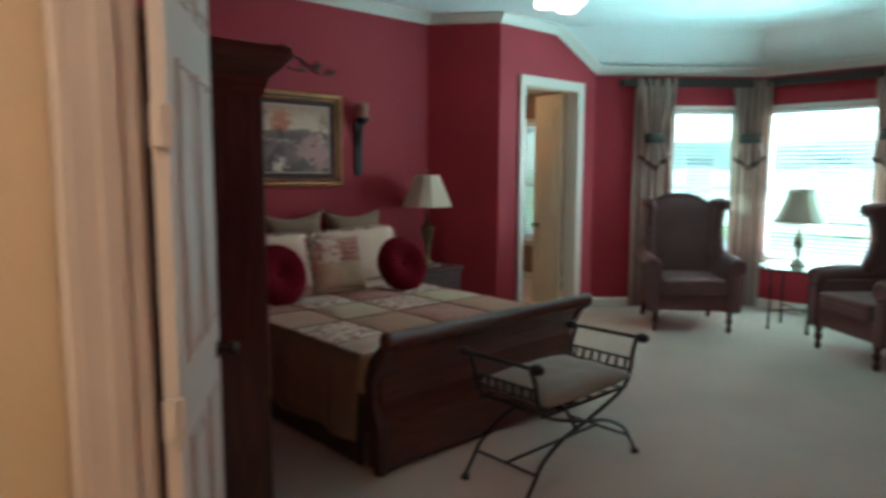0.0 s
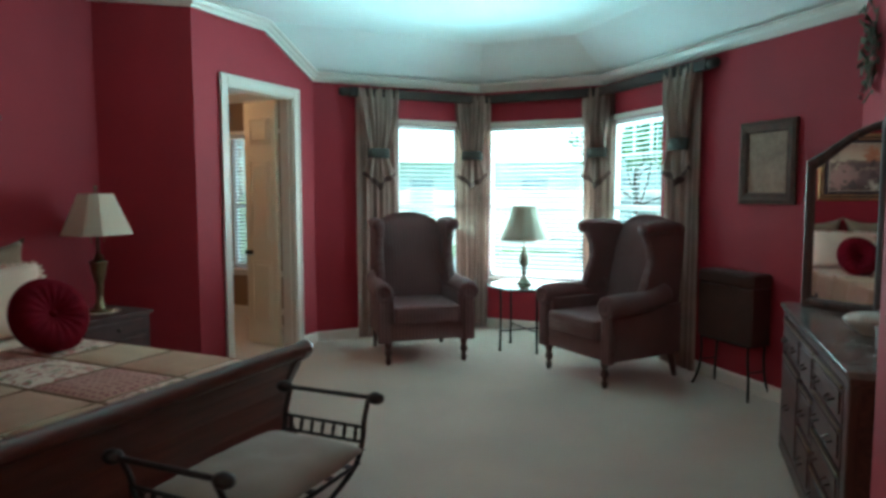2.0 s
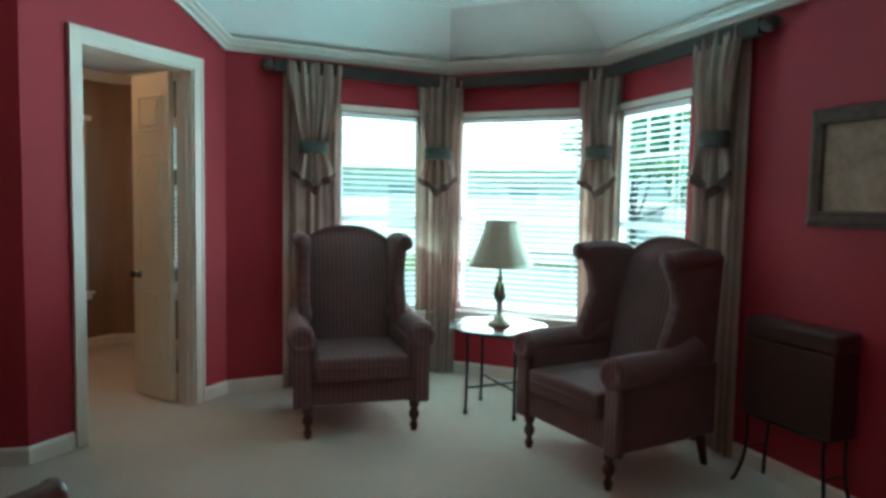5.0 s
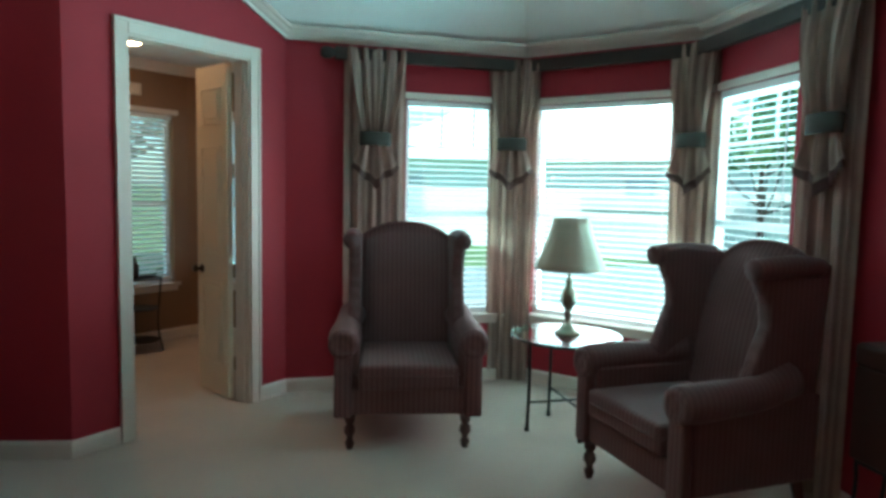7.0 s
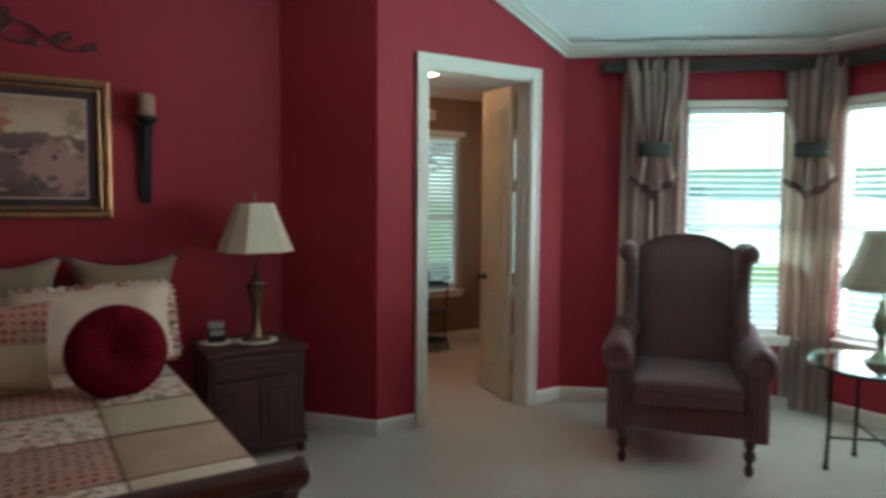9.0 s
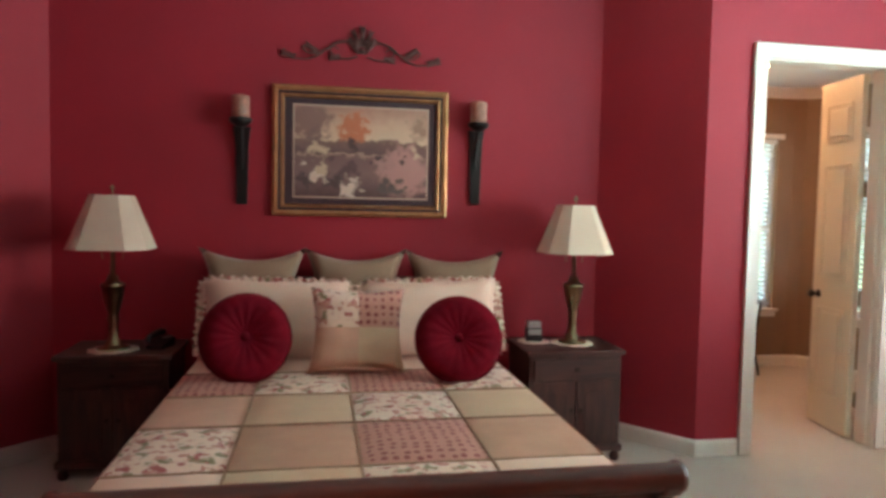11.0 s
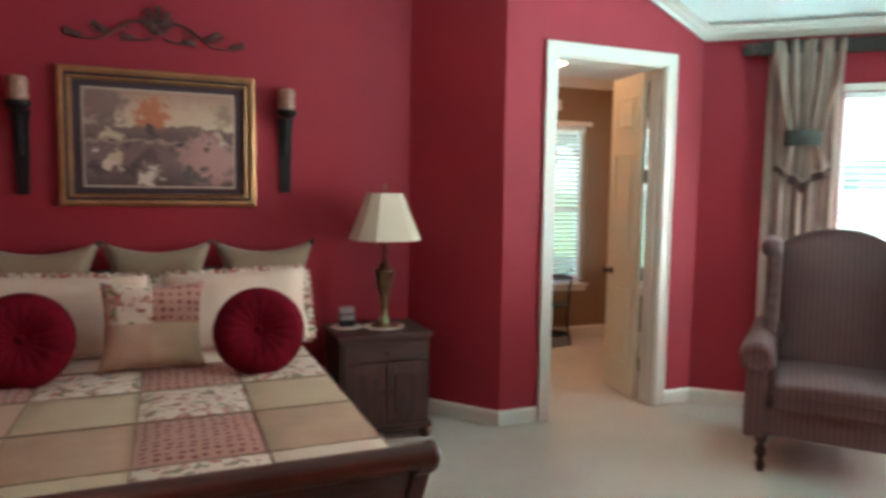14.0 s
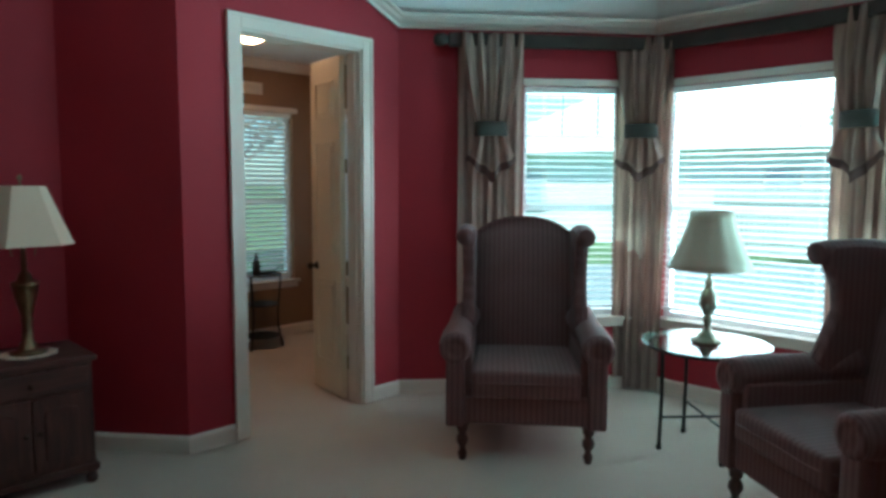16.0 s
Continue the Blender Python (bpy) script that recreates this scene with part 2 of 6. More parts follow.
CANDLE = material("carved_candle", (0.36, 0.17, 0.12), 0.5, vary=0.35, scale=30, fine=60, bump=0.2)


# ---- mesh helpers ----
def link(name, bm, mat, parent=None, label="", smooth=False):
    me = bpy.data.meshes.new(name)
    bmesh.ops.recalc_face_normals(bm, faces=bm.faces)
    bm.to_mesh(me)
    bm.free()
    me.materials.append(mat)
    if smooth:
        for p in me.polygons:
            p.use_smooth = True
    ob = new(name, me)
    ob.parent = parent
    if label:
        ob["label"] = label
    return ob


part = link


def thing(name, m, label, category, group="", kind=""):
    ob = new(name)
    ob.empty_display_size = 0.1
    ob.matrix_basis = m
    return tagged(ob, label, category, group, kind)


def join(*bms):
    out = bmesh.new()
    for b in bms:
        me = bpy.data.meshes.new("joined")
        b.to_mesh(me)
        b.free()
        out.from_mesh(me)
        bpy.data.meshes.remove(me)
    return out


def moved(bm, m):
    bmesh.ops.transform(bm, matrix=m, verts=bm.verts)
    return bm


def box(x0, x1, y0, y1, z0, z1, bevel=0.0, segments=2):
    bm = bmesh.new()
    bmesh.ops.create_cube(bm, size=1, matrix=Matrix.Translation(((x0 + x1) / 2, (y0 + y1) / 2, (z0 + z1) / 2)) @ Matrix.Diagonal((abs(x1 - x0), abs(y1 - y0), abs(z1 - z0), 1)))
    if bevel:
        bmesh.ops.bevel(bm, geom=bm.edges, offset=bevel, segments=segments, affect="EDGES", profile=0.6)
    return bm


def lathe(profile, n=24, m=None):
    """A turned solid from (radius, height) pairs."""
    bm = bmesh.new()
    rings = []
    for r, z in profile:
        rings.append([bm.verts.new((r * math.cos(2 * math.pi * i / n), r * math.sin(2 * math.pi * i / n), z)) for i in range(n)] if r > 1e-5 else [bm.verts.new((0, 0, z))])
    for a, b in zip(rings, rings[1:]):
        for i in range(n):
            j = (i + 1) % n
            q = [a[i % len(a)], a[j % len(a)], b[j % len(b)], b[i % len(b)]]
            q = list(dict.fromkeys(q))
            if len(q) > 2:
                bm.faces.new(q)
    for ring in (rings[0], rings[-1]):
        if len(ring) > 2:
            bm.faces.new(ring)
    return moved(bm, m) if m else bm


def tube(points, r, n=10, closed=False):
    """A round bar along points; r is one radius or one for each point."""
    bm = bmesh.new()
    pts = [Vector(p) for p in points]
    rs = r if isinstance(r, (list, tuple)) else [r] * len(pts)
    rings, side = [], None
    for i, p in enumerate(pts):
        if closed:
            way = pts[(i + 1) % len(pts)] - pts[i - 1]
        else:
            way = pts[min(i + 1, len(pts) - 1)] - pts[max(i - 1, 0)]
        way.normalize()
        if side is None:
            side = way.orthogonal().normalized()
        side = (side - way * side.dot(way)).normalized()
        up = way.cross(side)
        rings.append([bm.verts.new(p + rs[i] * (math.cos(2 * math.pi * k / n) * side + math.sin(2 * math.pi * k / n) * up)) for k in range(n)])
    pairs = list(zip(rings, rings[1:])) + ([(rings[-1], rings[0])] if closed else [])
    for a, b in pairs:
        for k in range(n):
            bm.faces.new((a[k], a[(k + 1) % n], b[(k + 1) % n], b[k]))
    if not closed:
        bm.faces.new(rings[0])
        bm.faces.new(rings[-1])
    return bm


def curve(points, steps=8):
    """A smooth line through points (Catmull-Rom)."""
    p = [Vector(q) for q in points]
    p = [2 * p[0] - p[1], *p, 2 * p[-1] - p[-2]]
    out = []
    for a, b, c, d in zip(p, p[1:], p[2:], p[3:]):
        for i in range(steps):
            t = i / steps
            out.append(0.5 * (2 * b + (c - a) * t + (2 * a - 5 * b + 4 * c - d) * t * t + (3 * b - a - 3 * c + d) * t ** 3))
    return out + [p[-2]]


def prism(outline, axis, lo, hi, bevel=0.0):
    """A solid whose outline (pairs) is swept along an axis: 0: pairs are (y, z); 1: (x, z); 2: (x, y)."""
    bm = bmesh.new()
    def at(u, v, w):
        return ((w, u, v), (u, w, v), (u, v, w))[axis]
    a = [bm.verts.new(at(u, v, lo)) for u, v in outline]
    b = [bm.verts.new(at(u, v, hi)) for u, v in outline]
    bm.faces.new(a)
    bm.faces.new(b)
    for i in range(len(a)):
        j = (i + 1) % len(a)
        bm.faces.new((a[i], a[j], b[j], b[i]))
    if bevel:
        bmesh.ops.recalc_face_normals(bm, faces=bm.faces)
        edges = [e for e in bm.edges if e.calc_face_angle(0) > 0.6]
        bmesh.ops.bevel(bm, geom=edges, offset=bevel, segments=2, affect="EDGES", profile=0.6)
    return bm


def cushion(w, h, d, n=14, pinch=0.35, seed=0, wrinkle=0.006):
    """A stuffed pillow in the xz plane, w wide, h high, d thick, with pulled-out corners and a lumpy face; its foot lies at z = 0."""
    bm = bmesh.new()
    grid = {}
    for s in (1, -1):
        for i in range(n + 1):
            for k in range(n + 1):
                u, v = 2 * i / n - 1, 2 * k / n - 1
                edge = i in (0, n) or k in (0, n)
                if s < 0 and edge:
                    grid[s, i, k] = grid[1, i, k]
                    continue
                full = ((1 - u ** 4) * (1 - v ** 4)) ** 0.55
                sag = 1 - 0.07 * pinch / 0.35 * ((1 - u * u) * abs(v) ** 2), 1 - 0.07 * pinch / 0.35 * ((1 - v * v) * abs(u) ** 2)
                wob = wrinkle * noise.noise((u * 2.3 + seed, v * 2.3, s * 3.0 + seed)) + 0.5 * wrinkle * noise.noise((u * 7 + seed, v * 7, s))
                grid[s, i, k] = bm.verts.new((u * w / 2 * sag[1], -s * (d / 2 * full + wob * full * 2), (v * sag[0] + 1) * h / 2))
    for s in (1, -1):
        for i in range(n):
            for k in range(n):
                bm.faces.new((grid[s, i, k], grid[s, i + 1, k], grid[s, i + 1, k + 1], grid[s, i, k + 1]))
    return bm


def offset(poly, d):
    """The closed polygon moved outwards by d (it runs with the inside on its left)."""
    out = []
    for i, p in enumerate(poly):
        a, b, c = Vector(poly[i - 1]), Vector(p), Vector(poly[(i + 1) % len(poly)])
        n1, n2 = ((b - a).normalized(), (c - b).normalized())
        n1, n2 = Vector((n1.y, -n1.x)), Vector((n2.y, -n2.x))
        m = (n1 + n2).normalized()
        out.append(b + m * d / max(0.3, m.dot(n1)))
    return out


def wall(name, poly, i, z1, openings, mat, t=WALL_T, label=""):
    """One side of the closed plan, mitred at its ends, with openings (from, to, low, high) along it."""
    j = (i + 1) % len(poly)
    out = offset(poly, t)
    a, b = Vector(poly[i]), Vector(poly[j])
    length, way = (b - a).length, (b - a).normalized()
    right = Vector((way.y, -way.x))
    def inner(s):
        return a + way * s
    def outer(s):
        return out[i] if s <= 0 else out[j] if s >= length else inner(s) + right * t
    cuts = sorted({0.0, length, *[s for o in openings for s in o[:2]]})
    bm = bmesh.new()
    def block(s0, s1, lo, hi):
        quad = [inner(s0), inner(s1), outer(s1), outer(s0)]
        v = [bm.verts.new((*p, h)) for h in (lo, hi) for p in quad]
        for f in ((0, 1, 2, 3), (4, 5, 6, 7), (0, 1, 5, 4), (1, 2, 6, 5), (2, 3, 7, 6), (3, 0, 4, 7)):
            bm.faces.new([v[k] for k in f])
    for s0, s1 in zip(cuts, cuts[1:]):
        hole = [o for o in openings if o[0] <= s0 + 1e-6 and s1 <= o[1] + 1e-6]
        if hole:
            _, _, lo, hi = hole[0]
            if lo > 0.01:
                block(s0, s1, 0, lo)
            block(s0, s1, hi, z1)
        else:
            block(s0, s1, 0, z1)
    return tagged(link(name, bm, mat), label, "wall", kind="structure")


def moulding(name, path, profile, mat, closed, label, category="trim"):
    """A moulding along wall points (x, y, z); profile pairs are (into the room, height). The room lies to the left of the path."""
    bm = bmesh.new()
    pts = [Vector(p) for p in path]
    n, rings = len(pts), []
    for i, p in enumerate(pts):
        before = (p - pts[i - 1]).to_2d() if i or closed else (pts[1] - p).to_2d()
        after = (pts[(i + 1) % n] - p).to_2d() if i < n - 1 or closed else before
        n1, n2 = before.normalized(), after.normalized()
        n1, n2 = Vector((-n1.y, n1.x)), Vector((-n2.y, n2.x))
        m = (n1 + n2).normalized()
        m = m / max(0.3, m.dot(n1))
        rings.append([bm.verts.new((p.x + m.x * u, p.y + m.y * u, p.z + v)) for u, v in profile])
    pairs = list(zip(rings, rings[1:])) + ([(rings[-1], rings[0])] if closed else [])
    k = len(profile)
    for a, b in pairs:
        for i in range(k):
            bm.faces.new((a[i], a[(i + 1) % k], b[(i + 1) % k], b[i]))
    if not closed:
        bm.faces.new(rings[0])
        bm.faces.new(rings[-1])
    return tagged(link(name, bm, mat), label, category, kind="structure")


# ---- bedroom shell ----
def side(i):
    a, b = Vector(ROOM[i]), Vector(ROOM[(i + 1) % len(ROOM)])
    return a, b, (b - a).length, (b - a).normalized()


WIN_LO, WIN_HI = 0.56, 2.26
LEN_R, LEN_C, LEN_L = side(3)[2], side(4)[2], side(5)[2]
WINDOWS = {3: (LEN_R - 0.98, LEN_R - 0.08), 4: (0.09, LEN_C - 0.09), 5: (0.08, 0.98)}
DOOR_S = (ROOM[6][0] - 6.20, ROOM[6][0] - 5.30)
ENTRY_S = (ROOM[11][1] - 1.43, ROOM[11][1] + 0.22)
WALLS = ["wall_by_entry", "wall_return", "wall_of_dresser", "wall_bay_south", "wall_bay_middle", "wall_bay_north", "wall_of_door", "wall_chamfer",
         "wall_of_bed", "wall_corner", "wall_of_armoire", "wall_of_entry"]
for i, name in enumerate(WALLS):
    holes = []
    if i in WINDOWS:
        holes = [(*WINDOWS[i], WIN_LO, WIN_HI)]
    if i == 6:
        holes = [(*DOOR_S, 0, DOOR_H)]
    if i == 11:
        holes = [(*ENTRY_S, 0, DOOR_H)]
    wall(name, ROOM, i, 3.2, holes, RED, label="smooth crimson red painted plaster wall")

floor_solid = box(-2.4, 8.2, -0.6, 6.8, -0.12, -0.001)
tagged(link("floor", floor_solid, CARPET), "light beige cut-pile carpet over the whole floor", "floor", kind="structure")

# ceiling: flat, with slopes down to the three bay walls
E = 0.05
def slope_z(d):
    """Height of the slope, d metres in from a bay wall."""
    return H_BAY + (H_FLAT - H_BAY) * d / 0.47
O = offset(ROOM, E)
FLAT_L, FLAT_LC, FLAT_CR, FLAT_R = (5.80 - 1.2 * E, 4.30 + E), (7.51, 2.873), (7.51, 1.90), (5.172 - E, -0.414 - E)
cb = bmesh.new()
def cv(x, y, z):
    return cb.verts.new((x, y, z))
fl, flc, fcr, fr = (cv(*p, H_FLAT) for p in (FLAT_L, FLAT_LC, FLAT_CR, FLAT_R))
low = slope_z(-E)
w3, w4, w5, w6 = (cv(*O[k], low) for k in (3, 4, 5, 6))
cb.faces.new((fl, flc, w5, w6))
cb.faces.new((flc, fcr, w4, w5))
cb.faces.new((fcr, fr, w3, w4))
rest = [cv(*O[k], H_FLAT) for k in (7, 8, 9, 10, 11, 0, 1, 2)]
cb.faces.new([flc, fl, *rest, fr, fcr])
bmesh.ops.recalc_face_normals(cb, faces=cb.faces)
up = bmesh.ops.extrude_face_region(cb, geom=cb.faces[:])
bmesh.ops.translate(cb, verts=[v for v in up["geom"] if isinstance(v, bmesh.types.BMVert)], vec=(0, 0, 0.08))
tagged(link("ceiling", cb, CEILING), "white tray ceiling sloping down to the bay window", "ceiling", kind="structure")

CROWN = [(0, 0), (0.085, 0), (0.085, -0.018), (0.066, -0.03), (0.052, -0.052), (0.03, -0.07), (0.022, -0.09), (0, -0.09)]
crown_path = [(*ROOM[k], H_FLAT) for k in (0, 1, 2)] + [(5.172, -0.409, H_FLAT)] + [(*ROOM[k], H_BAY) for k in (3, 4, 5, 6)] + [(5.80, 4.30, H_FLAT)] + [(*ROOM[k], H_FLAT) for k in (7, 8, 9, 10, 11)]
moulding("crown_moulding", crown_path, CROWN, TRIM, True, "white stepped crown moulding following the ceiling slope")
BASE = [(0, 0), (0.016, 0), (0.016, 0.085), (0.009, 0.1), (0, 0.105)]
base_a = [(0.60, -0.305), (0.60, -0.31)] + [ROOM[k] for k in (1, 2, 3, 4, 5, 6)] + [(6.285, 4.30)]
base_b = [(5.215, 4.30)] + [ROOM[k] for k in (7, 8, 9, 10, 11)] + [(0.60, 1.515)]
for k, line in enumerate((base_a, base_b)):
    moulding("baseboard", [(*p, 0.0) for p in line], BASE, TRIM, False, "white painted baseboard along the red walls", "baseboard")

# ---- windows of the bay: local x along the wall, y outwards, z up ----
def wall_pose(a, way, s, z=0.0):
    p = a + way * s
    return Matrix.Translation((p.x, p.y, z)) @ Matrix.Rotation(math.atan2(way.y, way.x), 4, "Z")


def window(name, m, w, lo, hi, muntins, label, blind_label, blind_drop=1.0, tilt=1):
    """A vinyl sash window in an opening that begins at m, w wide. In its frame y runs into the room."""
    h = hi - lo
    root = thing(name, m @ Matrix.Translation((0, 0, lo)), label, "window", kind="structure")
    d0, d1 = -0.135, -0.075
    fr = 0.045
    part("window_frame", join(box(0, fr, d0, d1, 0, h, 0.004), box(w - fr, w, d0, d1, 0, h, 0.004), box(fr, w - fr, d0, d1, 0, fr, 0.004), box(fr, w - fr, d0, d1, h - fr, h, 0.004)), VINYL, root)
    part("meeting_rail", box(fr, w - fr, d0 + 0.01, d1 - 0.006, h * 0.47, h * 0.47 + 0.04, 0.004), VINYL, root)
    # a row of small lights along the top
    for k in range(muntins):
        x = fr + (w - 2 * fr) * (k + 1) / (muntins + 1)
        part("muntin", box(x - 0.008, x + 0.008, d0 + 0.02, d0 + 0.034, h * 0.79, h - fr), VINYL, root)
    part("muntin", box(fr, w - fr, d0 + 0.037, d0 + 0.045, h * 0.79 - 0.008, h * 0.79 + 0.008), VINYL, root)
    for z0, z1 in ((fr, h * 0.47), (h * 0.47 + 0.04, h - fr)):
        g = part("pane", box(fr, w - fr, d0 + 0.0355, d0 + 0.0365, z0, z1), GLASS, root)
        g.visible_shadow = False
    # drywall return is the wall itself; a white head trim and a stool finish it inside
    part("head_trim", box(-0.05, w + 0.05, 0.002, 0.02, h, h + 0.05, 0.003), TRIM, root)
    part("window_sill", box(-0.05, w + 0.05, -0.074, 0.035, -0.022, 0.004, 0.004), TRIM, root)
    part("apron", box(-0.03, w + 0.03, 0.002, 0.014, -0.075, -0.023, 0.003), TRIM, root)
    blind = thing("window_blind", m @ Matrix.Translation((0, 0, lo)), blind_label, "window blind", "blinds of the windows")
    part("headrail", box(0.01, w - 0.01, -0.066, -0.01, h - 0.05, h - 0.004, 0.004), VINYL, blind)
    pitch = 0.046
    count = int((h - 0.09) * blind_drop / pitch)
    prof = [(-0.024, -0.002), (-0.012, 0.0015), (0, 0.003), (0.012, 0.0015), (0.024, -0.002), (0.024, -0.0005), (0, 0.0045), (-0.024, -0.0005)]
    first = None
    for k in range(count):
        z = h - 0.075 - k * pitch
        if first is None:
            first = part("slat", prism(prof, 0, 0.012, w - 0.012), SLAT, blind)
            o = first
        else:
            o = new("slat", first.data)
            o.parent = blind
        o.matrix_basis = pose(0, -0.04, z, tilt, 0, 0)
    z_end = h - 0.075 - (count - 1) * pitch - 0.03
    part("bottom_rail", box(0.012, w - 0.012, -0.062, -0.018, z_end - 0.012, z_end + 0.008, 0.004), SLAT, blind)
    for x in (0.16, w - 0.16):
        for y in (-0.0645, -0.0155):
            part("ladder_cord", box(x - 0.0012, x + 0.0012, y - 0.001, y + 0.001, z_end, h - 0.05), SLAT, blind)
    part("tilt_wand", tube([(0.08, -0.006, h - 0.05), (0.08, -0.004, h - 0.75)], 0.004, 6), VINYL, blind)
    return root


NAMES = {3: "window_3", 4: "window_2", 5: "window_1"}
for i, (s0, s1) in WINDOWS.items():
    a, b, length, way = side(i)
    wide = i == 4
    window(NAMES[i], wall_pose(a, way, s0), s1 - s0, WIN_LO, WIN_HI, 3 if wide else 2,
           "white vinyl bay window with muntins and a white stool", "white horizontal slat blind lowered with open slats")
    # daylight of the open sky enters here
    mid = a + way * (s0 + s1) / 2
    outward = Vector((way.y, -way.x))
    eye = Vector((*(mid + outward * 0.17), (WIN_LO + WIN_HI) / 2))
    lamp("sky_light", "AREA", BAY_POWER * (1.32 if wide else 0.52) * (s1 - s0), WINDOW_TINT, look(eye, eye - Vector((*outward, 0))), s1 - s0, WIN_HI - WIN_LO)
    # light that the slats throw up at the ceiling
    thrown = lamp("slat_light", "AREA", 0.6 * BAY_POWER * (s1 - s0), SLAT_TINT, look(eye, eye - Vector((*outward, -0.62))), s1 - s0, WIN_HI - WIN_LO)
    thrown.data.spread = radians(75)

# ---- panelled doors ----
def door_leaf(name, m, w, h, mat, knob_side, label, knob_mat, painted=False):
    """Panelled leaf; hinged at local x = 0, 0.04 thick, opening in the xy plane."""
    root = thing(name, m, label, "door", kind="structure")
    part("leaf", box(0, w, -0.02, 0.02, 0.012, h, 0.003), mat, root)
    rows = [(0.24, 0.86), (1.06, 1.86), (2.02, 2.28)]
    for z0, z1 in rows:
        z0, z1 = z0 * h / 2.44, z1 * h / 2.44
        for x0, x1 in ((0.11, w / 2 - 0.05), (w / 2 + 0.05, w - 0.11)) if w > 0.6 else ((0.085, w - 0.085),):
            for y in (0.02, -0.02):
                s = 1 if y > 0 else -1
                lo, hi = sorted((y - s * 0.002, y + s * 0.011))
                part("panel", join(box(x0 + 0.035, x1 - 0.035, lo, hi, z0 + 0.035, z1 - 0.035, 0.009),
                                   box(x0, x1, lo, hi - 0.002 if s > 0 else hi, z0, z0 + 0.014, 0.0025), box(x0, x1, lo, hi - 0.002 if s > 0 else hi, z1 - 0.014, z1, 0.0025),
                                   box(x0, x0 + 0.014, lo, hi - 0.002 if s > 0 else hi, z0 + 0.014, z1 - 0.014, 0.0025), box(x1 - 0.014, x1, lo, hi - 0.002 if s > 0 else hi, z0 + 0.014, z1 - 0.014, 0.0025)), mat, root)
    for s in (1, -1):
        part("door_knob", lathe([(0.0, 0.0), (0.03, 0.0), (0.03, 0.006), (0.011, 0.01), (0.011, 0.034), (0.026, 0.042), (0.029, 0.056), (0.02, 0.07), (0, 0.073)], 18, pose(w - 0.07, s * 0.02, 0.94, -90 * s, 0, 0)), knob_mat, root, smooth=True)
    for z in (0.22, 0.9, 1.62, 2.26):
        if painted:
            part("hinge", join(box(-0.034, -0.0005, -0.018, 0.016, z, z + 0.1, 0.002), lathe([(0.008, 0), (0.008, 0.1)], 10, pose(-0.018, -0.026, z))), mat, root, "painted hinge")
            continue
        part("hinge", join(box(-0.004, 0.03, -0.024, -0.0205, z, z + 0.1, 0.001), lathe([(0.007, 0), (0.007, 0.1)], 10, pose(-0.006, -0.026, z))), BRASS, root)
    return root


def casing(name, a, way, s0, s1, h, depth, mat, label, thickness=WALL_T, both=True):
    """Jamb lining and mitred casing round an opening."""
    m = wall_pose(a, way, s0)
    w = s1 - s0
    root = thing(name, m, label, "door frame", kind="structure")
    for x0, x1 in ((-0.002, 0.018), (w - 0.018, w + 0.002)):
        part("jamb", box(x0, x1, -depth - 0.002, 0.002, 0, h), mat, root)
    part("head_jamb", box(0.018, w - 0.018, -depth - 0.002, 0.002, h - 0.018, h + 0.002), mat, root)
    for y, s in ((0.0, 1), (-thickness, -1)) if both else ((0.0, 1),):
        lo, hi = sorted((y + s * 0.003, y + s * 0.02))
        e = 0.08
        part("casing", join(box(-e, -0.006 + 0.012, lo, hi, 0, h + e, 0.005), box(-e, -e + 0.02, lo, hi + (0.006 if s > 0 else 0), 0, h + e, 0.003)), mat, root)
        part("casing", join(box(w + 0.006 - 0.012, w + e, lo, hi, 0, h + e, 0.005), box(w + e - 0.02, w + e, lo, hi + (0.006 if s > 0 else 0), 0, h + e, 0.003)), mat, root)
        part("head_casing", join(box(0.0065, w - 0.0065, lo, hi, h - 0.006, h + e, 0.005), box(-e + 0.0205, w + e - 0.0205, lo, hi + (0.006 if s > 0 else 0), h + e - 0.02, h + e, 0.003)), mat, root)
    part("door_stop", join(box(0.0185, 0.03, -depth * 0.62, -depth * 0.3, 0, h - 0.018), box(w - 0.03, w - 0.0185, -depth * 0.62, -depth * 0.3, 0, h - 0.018)), mat, root)
    return root


a, b, length, way = side(6)
casing("door_frame_1", a, way, *DOOR_S, DOOR_H, WALL_T, TRIM, "white painted door frame with stepped casing")
door_leaf("door_1", pose(6.16, 4.468, 0, 0, 0, 82), 0.445, 2.425, DOOR_PAINT, 1, "narrow cream panelled door leaf standing open into the next room", KNOB)
a, b, length, way = side(11)
casing("door_frame_2", a, way, *ENTRY_S, DOOR_H, WALL_T, TRIM, "cream double-door frame at the bedroom entry")
door_leaf("door_2", pose(0.655, 1.418, 0, 0, 0, 59), 0.755, 2.425, TRIM, 1, "white panelled entry door swung open into the bedroom", KNOB, True)

